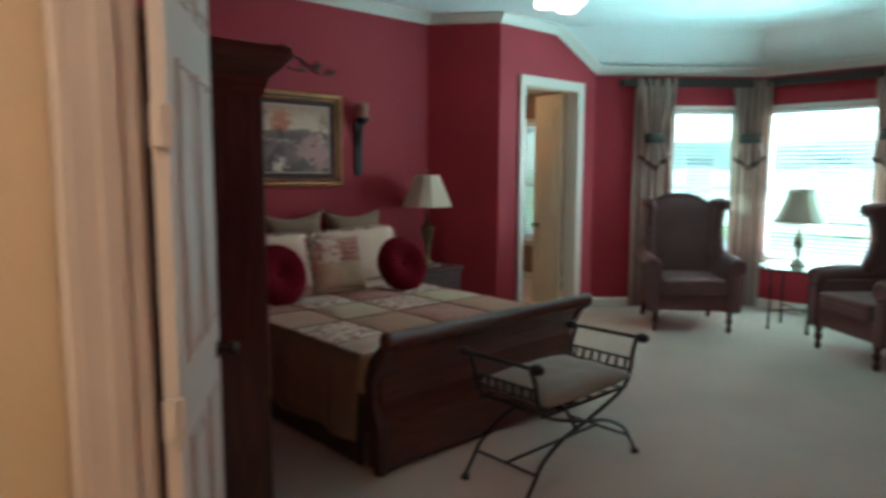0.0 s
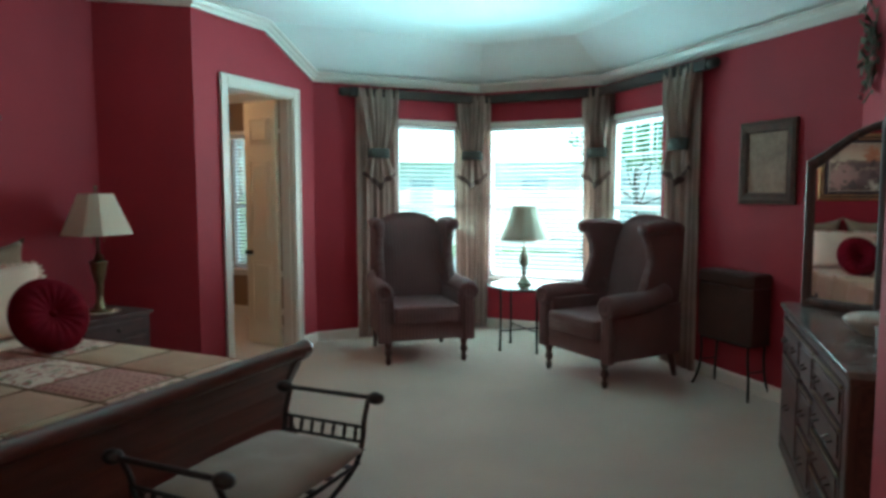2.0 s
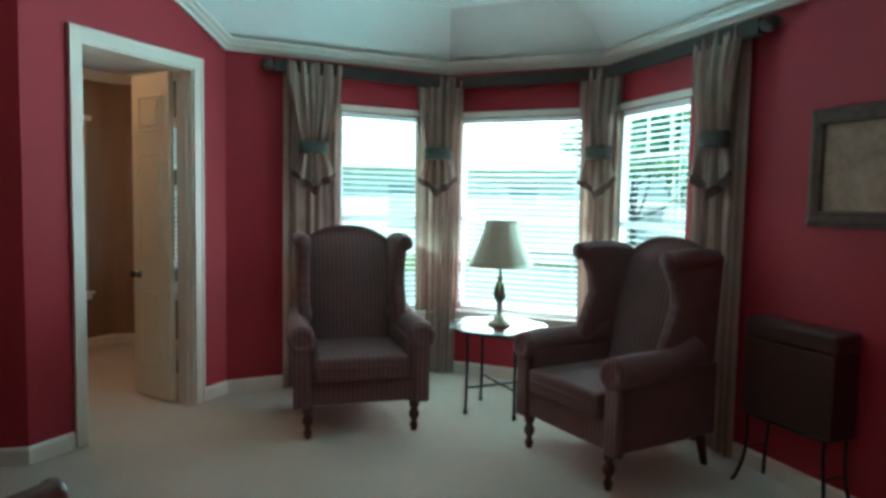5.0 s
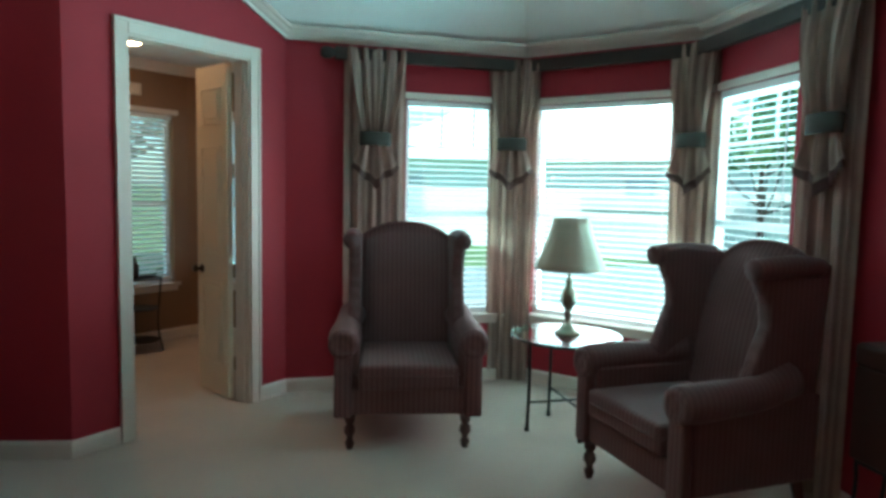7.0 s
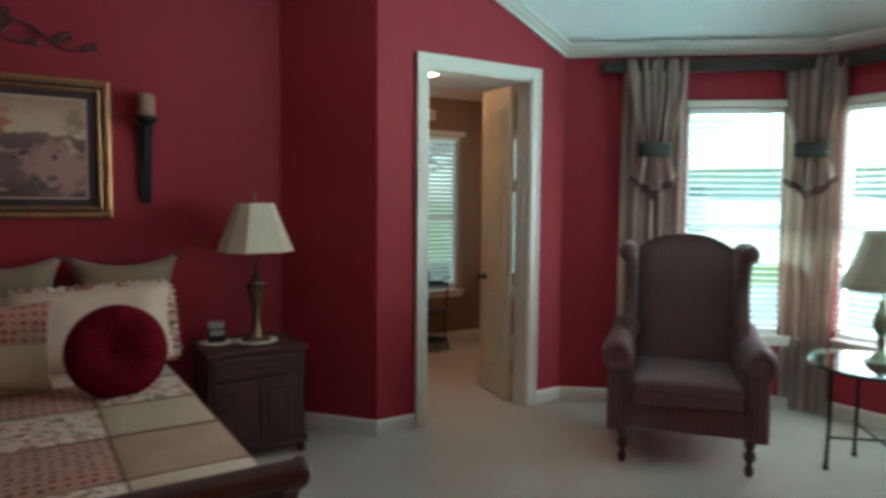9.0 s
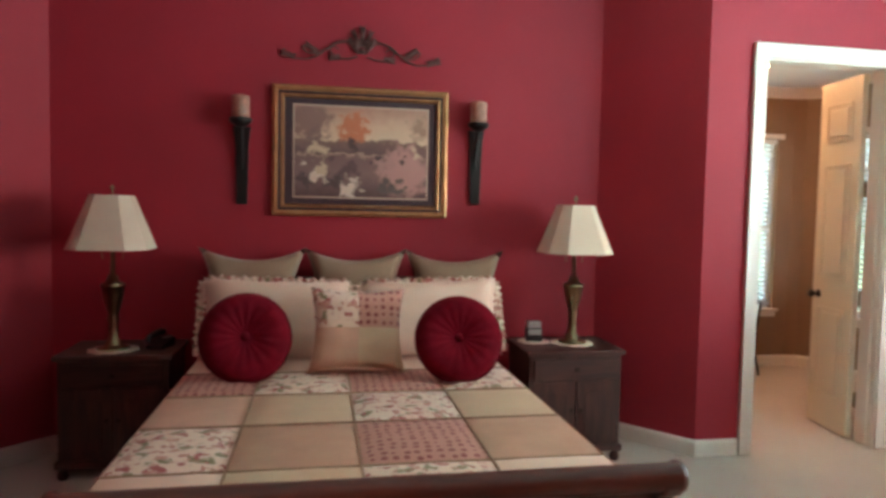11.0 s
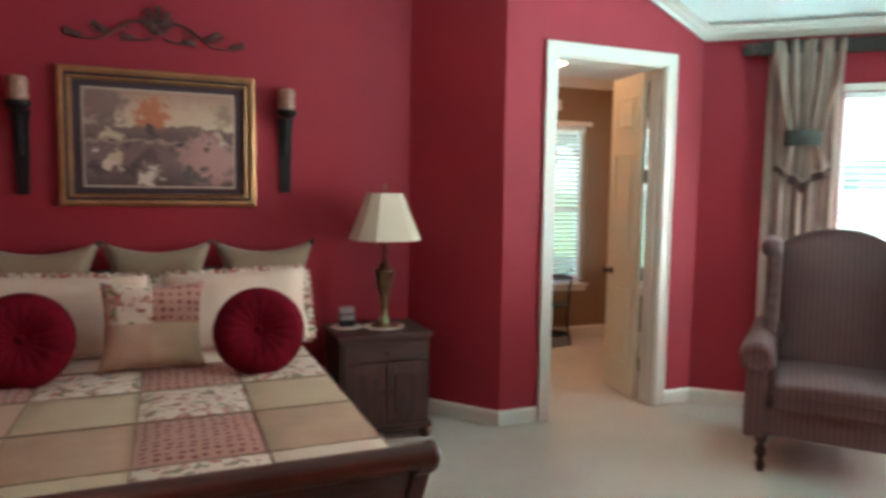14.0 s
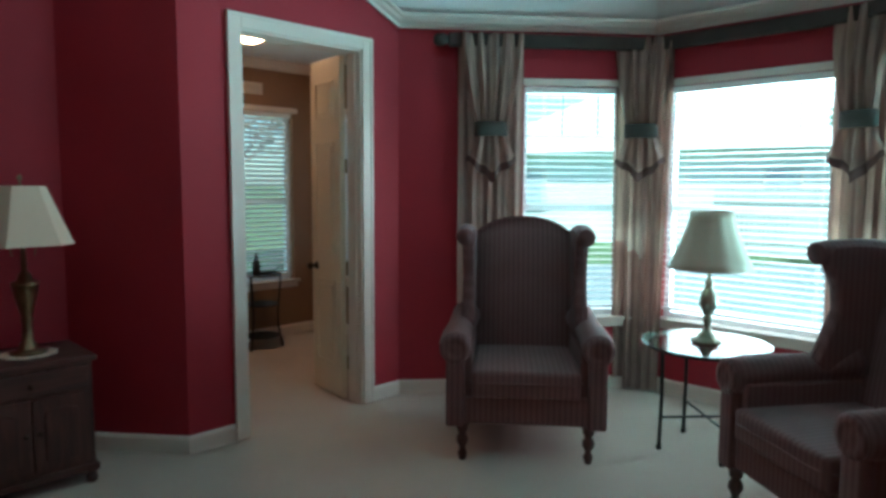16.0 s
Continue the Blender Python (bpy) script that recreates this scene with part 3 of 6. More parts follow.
# ---- hall at the entry ----
HALL = [(-2.2, -0.44), (0.46, -0.44), (0.46, 1.54), (-2.2, 1.54)]
for i, name in enumerate(("wall_hall_south", None, "wall_hall_north", "wall_hall_end")):
    if name:
        wall(name, HALL, i, 2.8, [], CREAM_WALL, 0.1, "warm cream painted hallway wall")
tagged(link("ceiling_of_hall", box(-2.3, 0.46, -0.54, 1.64, 2.7, 2.78), CEILING), "white hallway ceiling", "ceiling", kind="structure")
hall_lamp = thing("hall_ceiling_light", pose(-0.8, 0.55, 2.7), "frosted glass dome light on the hallway ceiling", "ceiling light")
part("dome", lathe([(0.15, 0), (0.15, -0.02), (0.13, -0.07), (0.07, -0.105), (0, -0.115)], 24), glow("lit_hall_glass", (1.0, 0.82, 0.62), 35.0), hall_lamp, smooth=True)
part("rim", lathe([(0.165, 0.0), (0.165, -0.02), (0.151, -0.024), (0.151, 0.0)], 24), BRASS, hall_lamp)

# ---- room behind the cream door ----
BACK = [(5.22, 4.44), (7.48, 4.44), (7.48, 6.34), (7.45, 6.45), (7.37, 6.53), (7.26, 6.56), (5.22, 6.6)]
BACK_H = 2.74
BACK_WIN = {5: (0.16, 0.98), 1: (1.07, 1.86)}
B_LO, B_HI = 0.57, 2.25
for i in range(1, len(BACK)):
    wall(f"wall_back_{i}", BACK, i, 2.9, [(*BACK_WIN[i], B_LO, B_HI)] if i in BACK_WIN else [], BROWN_WALL, 0.12, "warm brown painted wall of the next room")
south = bmesh.new()
for x0, x1, z0, z1 in ((6.285, 7.48, 0, 2.9), (5.215, 6.285, 2.53, 2.9)):
    south = join(south, box(x0, x1, 4.4415, 4.4455, z0, z1))
tagged(link("wall_back_0", south, BROWN_WALL), "warm brown painted wall of the next room", "wall", kind="structure")
cb2 = prism([tuple(p) for p in offset(BACK, 0.03)], 2, BACK_H, BACK_H + 0.08)
tagged(link("ceiling_of_back_room", cb2, CEILING), "white ceiling of the next room", "ceiling", kind="structure")
moulding("crown_moulding", [(*p, BACK_H) for p in BACK[1:]] + [(*BACK[0], BACK_H)], CROWN, TRIM, False, "white crown moulding of the next room")
moulding("baseboard", [(*p, 0.0) for p in [(6.3, 4.446)] + BACK[1:] + [(5.22, 4.446)]], BASE, TRIM, False, "white baseboard of the next room", "baseboard")
for i, (s0, s1) in BACK_WIN.items():
    p, q = Vector(BACK[i]), Vector(BACK[i + 1])
    d = (q - p).normalized()
    window(f"window_{4 if i == 5 else 5}", wall_pose(p, d, s0), s1 - s0, B_LO, B_HI, 1, "white sash window in the brown wall", "white slat blind tilted half open", tilt=38)
    mid, outward = p + d * (s0 + s1) / 2, Vector((d.y, -d.x))
    eye = Vector((*(mid + outward * 0.15), 1.4))
    lamp("sky_light", "AREA", 1.5, WINDOW_TINT, look(eye, eye - Vector((*outward, 0))), s1 - s0, B_HI - B_LO)
back_light = thing("ceiling_light", pose(6.05, 5.5, BACK_H), "small lit flush dome on the next room's ceiling", "ceiling light")
part("dome", lathe([(0.14, 0), (0.14, -0.02), (0.11, -0.07), (0.05, -0.1), (0, -0.105)], 24), glow("lit_amber_glass", (1.0, 0.62, 0.3), 22.0), back_light, smooth=True)
part("rim", lathe([(0.155, 0.0), (0.155, -0.02), (0.141, -0.022), (0.141, 0)], 24), BRASS, back_light)

# ---- outside ----
g = bmesh.new()
RG = 900
gv = [g.verts.new((x, y, -0.25)) for x, y in ((-RG, -RG), (RG, -RG), (RG, RG), (-RG, RG))]
g.faces.new(gv)
tagged(link("ground", g, LAWN), "mown green lawn round the house", "ground", kind="structure")

patio = prism([(8.22, -5), (18.5, -9), (20, 5), (15, 10), (8.22, 6.9)], 2, -0.26, -0.2)
tagged(link("patio", patio, CONCRETE), "pale concrete patio outside the bay window", "patio", kind="structure")


def neighbour(m):
    root = thing("neighbour_house", m, "pale single-storey house with a grey hipped roof", "house")
    part("wall", box(-7, 7, 0, 7, -0.3, 2.7), PALE_SIDING, root)
    roof = bmesh.new()
    v = [roof.verts.new(p) for p in ((-7.6, -0.6, 2.6), (7.6, -0.6, 2.6), (7.6, 7.6, 2.6), (-7.6, 7.6, 2.6), (-4, 3.5, 4.9), (4, 3.5, 4.9))]
    for f in ((0, 1, 5, 4), (1, 2, 5), (2, 3, 4, 5), (3, 0, 4), (0, 1, 2, 3)):
        roof.faces.new([v[k] for k in f])
    part("roof", roof, ROOF, root)
    for x in (-5, -1.5, 2.5, 5.2):
        wdw = part("window", box(x - 0.5, x + 0.5, -0.05, -0.004, 0.7, 2.1), TRIM, root)
        part("pane", box(x - 0.43, x + 0.43, -0.056, -0.051, 0.77, 2.03), WINDOW_DARK, wdw)
    return root


neighbour(pose(22.5, 9.5, 0, 0, 0, -78))
fence = thing("garden_fence", pose(18.5, -14, -0.25, 0, 0, 82), "weathered grey board fence along the lawn", "fence")
fb = part("board", box(-0.07, 0.07, -0.01, 0.01, 0.04, 1.75, 0.003), FENCE, fence)
for k in range(150):
    o = new("board", fb.data)
    o.parent = fence
    o.matrix_basis = pose((k + 1) * 0.15, random.uniform(-0.004, 0.004), random.uniform(-0.015, 0.015))
for z in (0.4, 1.35):
    part("rail", box(-0.07, 22.6, 0.012, 0.05, z, z + 0.09), FENCE, fence)


def tree(m, height, spread, seed, label):
    rnd = random.Random(seed)
    root = thing("tree", m, label, "tree", "garden trees")
    limbs = [tube(curve([(0, 0, 0), (0.05, 0.03, height * 0.2), (-0.04, 0.06, height * 0.45), (0.06, 0, height * 0.75)], 5), [0.1 - 0.0045 * k for k in range(16)], 9)]
    tips = []
    for k in range(9):
        ang, z0 = rnd.uniform(0, 6.28), height * rnd.uniform(0.25, 0.6)
        r = spread * rnd.uniform(0.5, 0.95)
        tip = (r * math.cos(ang), r * math.sin(ang), z0 + height * rnd.uniform(0.15, 0.38))
        line = curve([(0, 0, z0), (tip[0] * 0.5, tip[1] * 0.5, z0 + (tip[2] - z0) * 0.35), tip], 5)
        limbs.append(tube(line, [0.035 - 0.0024 * i for i in range(len(line))], 6))
        tips.append(tip)
    part("trunk", join(*limbs), BARK, root)
    verts, faces = [], []
    for t in tips + [(0, 0, height * 0.85), (0.3, -0.2, height * 0.7)]:
        for _ in range(330):
            c = Vector(t) + Vector([rnd.gauss(0, 1) for _ in range(3)]).normalized() * spread * 0.42 * rnd.random() ** 0.5
            s = rnd.uniform(0.08, 0.16)
            u = Vector([rnd.gauss(0, 1) for _ in range(3)]).normalized()
            v = u.orthogonal().normalized()
            n0 = len(verts)
            verts += [c - u * s, c + v * s * 0.45, c + u * s, c - v * s * 0.45]
            faces.append((n0, n0 + 1, n0 + 2, n0 + 3))
    me = bpy.data.meshes.new("crown")
    me.from_pydata(verts, [], faces)
    me.materials.append(FOLIAGE)
    crown = new("crown", me)
    crown.parent = root
    return root


tree(pose(23.5, -7.5, -0.25), 6.5, 2.4, 3, "young leafy shade tree behind the fence")
tree(pose(18.5, 2.95, -0.22), 4.6, 1.45, 5, "small leafy tree at the edge of the patio")
tree(pose(9.5, 12.5, -0.25), 6.0, 2.2, 8, "leafy shade tree beside the next room")
tree(pose(12.5, 11.0, -0.25), 5.0, 1.9, 11, "leafy shade tree beside the next room")

# ---- draperies of the bay ----
def drape(m, w, foot, label, seed):
    """A floor-length panel with a gathered top scarf, a sage tie and a flared tail. Local x along the wall, y into the room."""
    root = thing("curtain", m, label, "curtain", "drapes of the bay window")
    rnd = random.Random(seed)
    def sheet(rows, columns, depth0, folds, phase):
        """rows: (height, half width, depth of folds, middle, stand-off)."""
        bm = bmesh.new()
        grid = []
        for z, half, amp, mid, stand in rows:
            line = []
            for c in range(columns + 1):
                u = 2 * c / columns - 1
                y = stand + amp * (0.6 * math.sin(u * folds * math.pi + phase) + 0.4 * math.sin(u * folds * 1.7 * math.pi + 2 * phase)) + 0.004 * noise.noise((u * 4, z * 3, seed))
                line.append(bm.verts.new((mid + u * half * (1 + 0.02 * noise.noise((z * 3, seed, u)) * abs(u)), depth0 + y, z)))
            grid.append(line)
        for p, q in zip(grid, grid[1:]):
            for c in range(columns):
                bm.faces.new((p[c], p[c + 1], q[c + 1], q[c]))
        solid = bmesh.ops.solidify(bm, geom=bm.faces[:], thickness=0.004)
        return bm
    h = w / 2
    steps = [0.015, 0.3, 0.7, 1.1, 1.5, 1.9, 2.25, 2.56]
    part("panel", sheet([(z, foot / 2 + (h * 1.02 - foot / 2) * min(1, z / 2.3), 0.024, 0, 0.0) for z in steps], 70, 0.04, 4.5, rnd.uniform(0, 3)), DRAPE, root, smooth=True)
    top = []
    for k in range(11):
        t = k / 10
        z = 2.60 - t * (2.60 - 1.93)
        half = h * 0.97 * (1 - t ** 1.5) + 0.1 * t ** 1.5
        top.append((z, half, 0.022 + 0.008 * t, 0.0, 0.03 * math.sin(t * 3.1)))
    part("gathered_scarf", sheet(top, 70, 0.085, 4.5, rnd.uniform(0, 3)), DRAPE, root, smooth=True)
    # the tail flares below the tie; its lower third is a dark hem that dips in the middle
    phase = rnd.uniform(0, 3)
    for name, t0, t1, mat, words in (("tail", 0.0, 0.8, DRAPE, ""), ("tail_hem", 0.8, 1.0, LINING, "dark mauve lining turned out as a hem")):
        rows_ = []
        for k in range(8):
            t = t0 + (t1 - t0) * k / 7
            rows_.append((1.925 - t * 0.25, 0.095 + 0.085 * t ** 0.8, 0.022 + 0.02 * t, 0.0, 0.012 * math.sin(t * 3) + (0.006 if t0 else 0)))
        bm = sheet(rows_, 50, 0.09, 2.6, phase)
        for v in bm.verts:
            k = (1.925 - v.co.z) / 0.25
            u = min(1.0, abs(v.co.x) / 0.17)
            v.co.z -= k * (0.105 * (1 - u) ** 1.3 - 0.03 * u * u + 0.012 * math.sin(v.co.x * 55 + phase))
        part(name, bm, mat, root, words, smooth=True)
    ring = [(0.118 * math.cos(a), 0.09 + 0.06 * math.sin(a)) for a in [2 * math.pi * k / 28 for k in range(28)]]
    inner_ring = [(0.92 * x, 0.09 + 0.9 * (y - 0.09)) for x, y in ring]
    bm = bmesh.new()
    rows = [[bm.verts.new((x, y, z)) for x, y in r] for r, z in ((inner_ring, 1.885), (ring, 1.89), (ring, 1.935), (ring, 1.985), (inner_ring, 1.99))]
    for p, q in zip(rows, rows[1:]):
        for c in range(28):
            bm.faces.new((p[c], p[(c + 1) % 28], q[(c + 1) % 28], q[c]))
    part("tie_band", bm, BAND, root, "sage green tie band", smooth=True)
    return root


def face_room(x, y, deg):
    return pose(x, y, 0, 0, 0, deg)


CURTAIN = "taupe and brown striped drape with sage tie"
drape(face_room(7.015, 3.862, 140), 0.46, 0.46, CURTAIN + " beside the wing chair", 1)
drape(face_room(7.888, 3.137, 115), 0.41, 0.34, CURTAIN + " between two windows", 2)
drape(face_room(7.93, 1.70, 68), 0.38, 0.33, CURTAIN + " between two windows", 3)
drape(face_room(7.018, 0.79, 44), 0.42, 0.44, CURTAIN + " beside the framed print", 4)

pole = thing("curtain_pole", pose(0, 0, 0), "dark sage fabric-covered curtain cornice along the bay", "curtain pole")
line = [(6.749, 4.013), (7.895, 3.055), (7.895, 1.735), (6.745, 0.62)]
pole_path = [Vector((x, y)) for x, y in line]
def strip(path, half, lo, hi):
    bm, rings = bmesh.new(), []
    for i, p in enumerate(path):
        before = (p - path[i - 1]).normalized() if i else (path[1] - p).normalized()
        after = (path[i + 1] - p).normalized() if i < len(path) - 1 else before
        n1, n2 = Vector((-before.y, before.x)), Vector((-after.y, after.x))
        mm = (n1 + n2).normalized()
        mm = mm / mm.dot(n1)
        rings.append([bm.verts.new((p.x + mm.x * u, p.y + mm.y * u, z)) for u, z in ((-half, lo), (half, lo), (half, hi), (-half, hi))])
    for r, s in zip(rings, rings[1:]):
        for k in range(4):
            bm.faces.new((r[k], r[(k + 1) % 4], s[(k + 1) % 4], s[k]))
    bm.faces.new(rings[0])
    bm.faces.new(rings[-1])
    return bm
part("rail", strip(pole_path, 0.03, 2.51, 2.60), CORNICE, pole)
for (x, y), d in ((line[0], (-0.7, 0.7)), (line[-1], (-0.7, -0.7))):
    part("finial", lathe([(0.0, -0.05), (0.03, -0.045), (0.045, -0.01), (0.045, 0.03), (0.03, 0.055), (0, 0.06)], 16, Matrix.Translation((x + d[0] * 0.05, y + d[1] * 0.05, 2.555)) @ Vector((*d, 0)).to_track_quat("Z", "Y").to_matrix().to_4x4()), CORNICE, pole, smooth=True)


# ---- wing chairs ----
def wing_chair(m, label):
    """Faces local -y; its feet stand at z = 0."""
    root = thing("wing_chair", m, label, "armchair", "pair of wing chairs")
    W = 0.39
    # base rail under the seat
    part("seat_rail", box(-W + 0.03, W - 0.03, -0.36, 0.34, 0.2, 0.36, 0.02, 3), CHAIR_STRIPE, root, smooth=True)
    # seat cushion, crowned, with a rounded front
    bm = box(-0.285, 0.285, -0.405, 0.22, 0.355, 0.5, 0.026, 4)
    bmesh.ops.subdivide_edges(bm, edges=[e for e in bm.edges if e.calc_length() > 0.2], cuts=5, use_grid_fill=True)
    for v in bm.verts:
        if v.co.z > 0.45:
            v.co.z += 0.018 * max(0, 1 - (v.co.x / 0.3) ** 2) * max(0, 1 - ((v.co.y + 0.09) / 0.33) ** 2)
    part("seat_cushion", bm, CHAIR_STRIPE, root, smooth=True)
    # leaning back with an arched crest
    bm = bmesh.new()
    cols, rws = 18, 12
    grid = {}
    for s in (0, 1):
        for i in range(cols + 1):
            for k in range(rws + 1):
                u, t = 2 * i / cols - 1, k / rws
                top = 1.165 + 0.12 * (1 - abs(u) ** 2.4)
                z = 0.36 + t * (top - 0.36)
                y = 0.2 + 0.17 * t - (0.04 * (1 - u * u) * math.sin(math.pi * min(1, t * 1.05)) if s == 0 else -0.1)
                y += 0.06 * t ** 8 if s == 0 else -0.05 * t ** 8
                grid[s, i, k] = bm.verts.new((u * 0.325, y, z))
    for i in range(cols):
        for k in range(rws):
            for s in (0, 1):
                bm.faces.new((grid[s, i, k], grid[s, i + 1, k], grid[s, i + 1, k + 1], grid[s, i, k + 1]))
    for k in range(rws):
        for i in (0, cols):
            bm.faces.new((grid[0, i, k], grid[0, i, k + 1], grid[1, i, k + 1], grid[1, i, k]))
    for i in range(cols):
        for k in (0, rws):
            bm.faces.new((grid[0, i, k], grid[0, i + 1, k], grid[1, i + 1, k], grid[1, i, k]))
    part("backrest", bm, CHAIR_STRIPE, root, smooth=True)
    for s in (-1, 1):
        # wing: an upholstered side panel that ends in a scroll at its top front
        wing = [(0.40, 0.55), (0.15, 0.55), (0.0, 0.68), (0.05, 0.8), (0.10, 0.92), (0.09, 1.02), (0.05, 1.1), (0.02, 1.17), (0.06, 1.215), (0.18, 1.225), (0.45, 1.2)]
        part("wing", moved(prism(wing, 0, 0.29, 0.365, 0.018), Matrix.Diagonal((s, 1, 1, 1))), CHAIR_SIDE, root, smooth=True)
        part("wing_scroll", tube(curve([(s * 0.345, 0.0, 1.175), (s * 0.35, 0.08, 1.185), (s * 0.35, 0.22, 1.19), (s * 0.335, 0.4, 1.18)], 5), [0.05, *[0.052] * 13, 0.048, 0.046], 16), CHAIR_SIDE, root, smooth=True)
        # outer side below the arm
        part("side_panel", moved(box(0.285, 0.375, -0.34, 0.42, 0.19, 0.6, 0.015, 3), Matrix.Diagonal((s, 1, 1, 1))), CHAIR_SIDE, root, smooth=True)
        # rolled arm
        arm = curve([(s * 0.375, -0.385, 0.615), (s * 0.38, -0.2, 0.625), (s * 0.37, 0.05, 0.635), (s * 0.345, 0.24, 0.68)], 6)
        part("arm", tube(arm, [0.083 + 0.004 * math.sin(i * 0.4) for i in range(len(arm))], 20), CHAIR_SIDE, root, smooth=True)
        part("arm_front", join(lathe([(0, 0), (0.08, 0.0), (0.074, 0.012), (0.05, 0.016), (0.046, 0.01), (0.02, 0.01), (0, 0.016)], 24, Matrix.Translation((s * 0.375, -0.385, 0.615)) @ Matrix.Rotation(radians(90), 4, "X")),
                               box(s * 0.375 - 0.05, s * 0.375 + 0.05, -0.388, -0.33, 0.19, 0.6, 0.016, 2)), CHAIR_STRIPE, root, smooth=True)
        for y, turned in ((-0.345, True), (0.35, False)):
            if turned:
                leg = lathe([(0.0, 0.0), (0.018, 0.0), (0.022, 0.02), (0.028, 0.035), (0.016, 0.06), (0.02, 0.075), (0.034, 0.1), (0.03, 0.13), (0.018, 0.145), (0.03, 0.16), (0.034, 0.2), (0, 0.2)], 18, pose(s * 0.335, y, 0))
            else:
                leg = tube([(s * 0.33, y + 0.05, 0.0), (s * 0.325, y, 0.2)], [0.02, 0.03], 8)
            part("leg", leg, DARK_UP, root, "dark turned wooden leg" if turned else "", smooth=True)
    seat_edge = curve([(-0.285, 0.18, 0.43), (-0.287, -0.2, 0.435), (-0.27, -0.395, 0.437), (0, -0.408, 0.438), (0.27, -0.395, 0.437), (0.287, -0.2, 0.435), (0.285, 0.18, 0.43)], 6)
    part("piping", tube(seat_edge, 0.0055, 6), CHAIR_SIDE, root)
    for s in (-1, 1):
        edge = curve([(s * 0.33, 0.0, 0.69), (s * 0.33, 0.055, 0.8), (s * 0.33, 0.105, 0.92), (s * 0.33, 0.093, 1.02), (s * 0.33, 0.05, 1.1), (s * 0.335, 0.02, 1.15)], 5)
        part("piping", tube(edge, 0.0055, 6), CHAIR_STRIPE, root)
    part("back_panel", box(-0.33, 0.33, 0.41, 0.435, 0.2, 1.12, 0.01), CHAIR_SIDE, root)
    return root


CHAIR = "high wing chair in brown striped cloth"
wing_chair(pose(6.50, 3.12, 0, 0, 0, -50) @ Matrix.Scale(1.045, 4), CHAIR + ", near the door")
wing_chair(pose(6.58, 1.337, 0, 0, 0, -126) @ Matrix.Scale(1.045, 4), CHAIR + ", near the print")


# ---- lamp table between the chairs ----
TX, TY, TZ = 7.12, 2.27, 0.64
table = thing("side_table", pose(TX, TY, 0, 0, 0, 3), "round glass-topped side table on slim black iron legs", "side table")
part("tabletop", lathe([(0, TZ - 0.01), (0.355, TZ - 0.01), (0.36, TZ - 0.005), (0.355, TZ), (0, TZ)], 48), TABLE_GLASS, table, "clear glass top")
part("rim", tube([(0.33 * math.cos(2 * math.pi * k / 40), 0.33 * math.sin(2 * math.pi * k / 40), TZ - 0.022) for k in range(40)], 0.011, 8, True), IRON, table)
for k in range(4):
    a = radians(45 + 90 * k)
    x, y = 0.25 * math.cos(a), 0.25 * math.sin(a)
    part("leg", tube([(x * 1.03, y * 1.03, 0), (x, y, 0.3), (x * 1.02, y * 1.02, TZ - 0.02)], [0.012, 0.011, 0.012], 10), IRON, table)
    part("foot", lathe([(0, 0), (0.016, 0), (0.018, 0.015), (0.012, 0.03)], 10, pose(x * 1.03, y * 1.03, 0)), IRON, table)
for s in (1, -1):
    part("stretcher", tube([(-0.178, -0.178 * s, 0.2 + 0.008 * s), (0.178, 0.178 * s, 0.2 + 0.008 * s)], 0.008, 8), IRON, table)


def bell_shade(r0, r1, h, sides=0):
    """A lampshade wall, r0 wide below and r1 above; with sides it is panelled and flat-sided."""
    n = sides * 1 if sides else 80
    prof = []
    for k in range(9):
        t = k / 8
        prof.append((r1 + (r0 - r1) * ((1 - t) ** (1.35 if not sides else 1.02)), t * h))
    outer, inner_ = prof, [(r - 0.004, z) for r, z in reversed(prof)]
    bm = bmesh.new()
    def angle(i):
        if sides:  # wide faces with narrow cut corners between them
            return math.pi / 2 * (i // 2) + (0.52 if i % 2 else -0.52)
        return 2 * math.pi * (i + 0.5) / n
    def swell(i):  # pleated panels of a bell shade
        return 1.0 if sides else 1 + 0.022 * abs(math.sin(6 * angle(i)))
    rings = [[bm.verts.new((r * swell(i) * math.cos(angle(i)), r * swell(i) * math.sin(angle(i)), z)) for i in range(n)] for r, z in outer + inner_]
    rings.append(rings[0])
    for p, q in zip(rings, rings[1:]):
        for i in range(n):
            bm.faces.new((p[i], p[(i + 1) % n], q[(i + 1) % n], q[i]))
    return bm


lamp_t = thing("table_lamp", pose(TX + 0.01, TY + 0.0, TZ), "brass vase table lamp with an unlit cream bell shade", "table lamp")
part("base", lathe([(0, 0), (0.085, 0), (0.088, 0.012), (0.07, 0.022), (0.05, 0.035), (0.045, 0.05), (0.03, 0.06), (0.018, 0.08), (0.022, 0.12), (0.03, 0.14), (0.02, 0.155), (0.026, 0.17),
                    (0.05, 0.21), (0.056, 0.24), (0.046, 0.28), (0.028, 0.31), (0.02, 0.33), (0.03, 0.345), (0.018, 0.36), (0.01, 0.37), (0.01, 0.5), (0, 0.5)], 28), PEWTER, lamp_t, smooth=True)
part("shade", moved(bell_shade(0.235, 0.115, 0.33), Matrix.Translation((0, 0, 0.43))), BELL_SHADE_BACKLIT, lamp_t, "cream fabric bell shade", smooth=True)
part("harp", tube(curve([(0.05, 0, 0.44), (0.065, 0, 0.58), (0.0, 0, 0.74), (-0.065, 0, 0.58), (-0.05, 0, 0.44)], 6), 0.003, 6), BRASS, lamp_t)


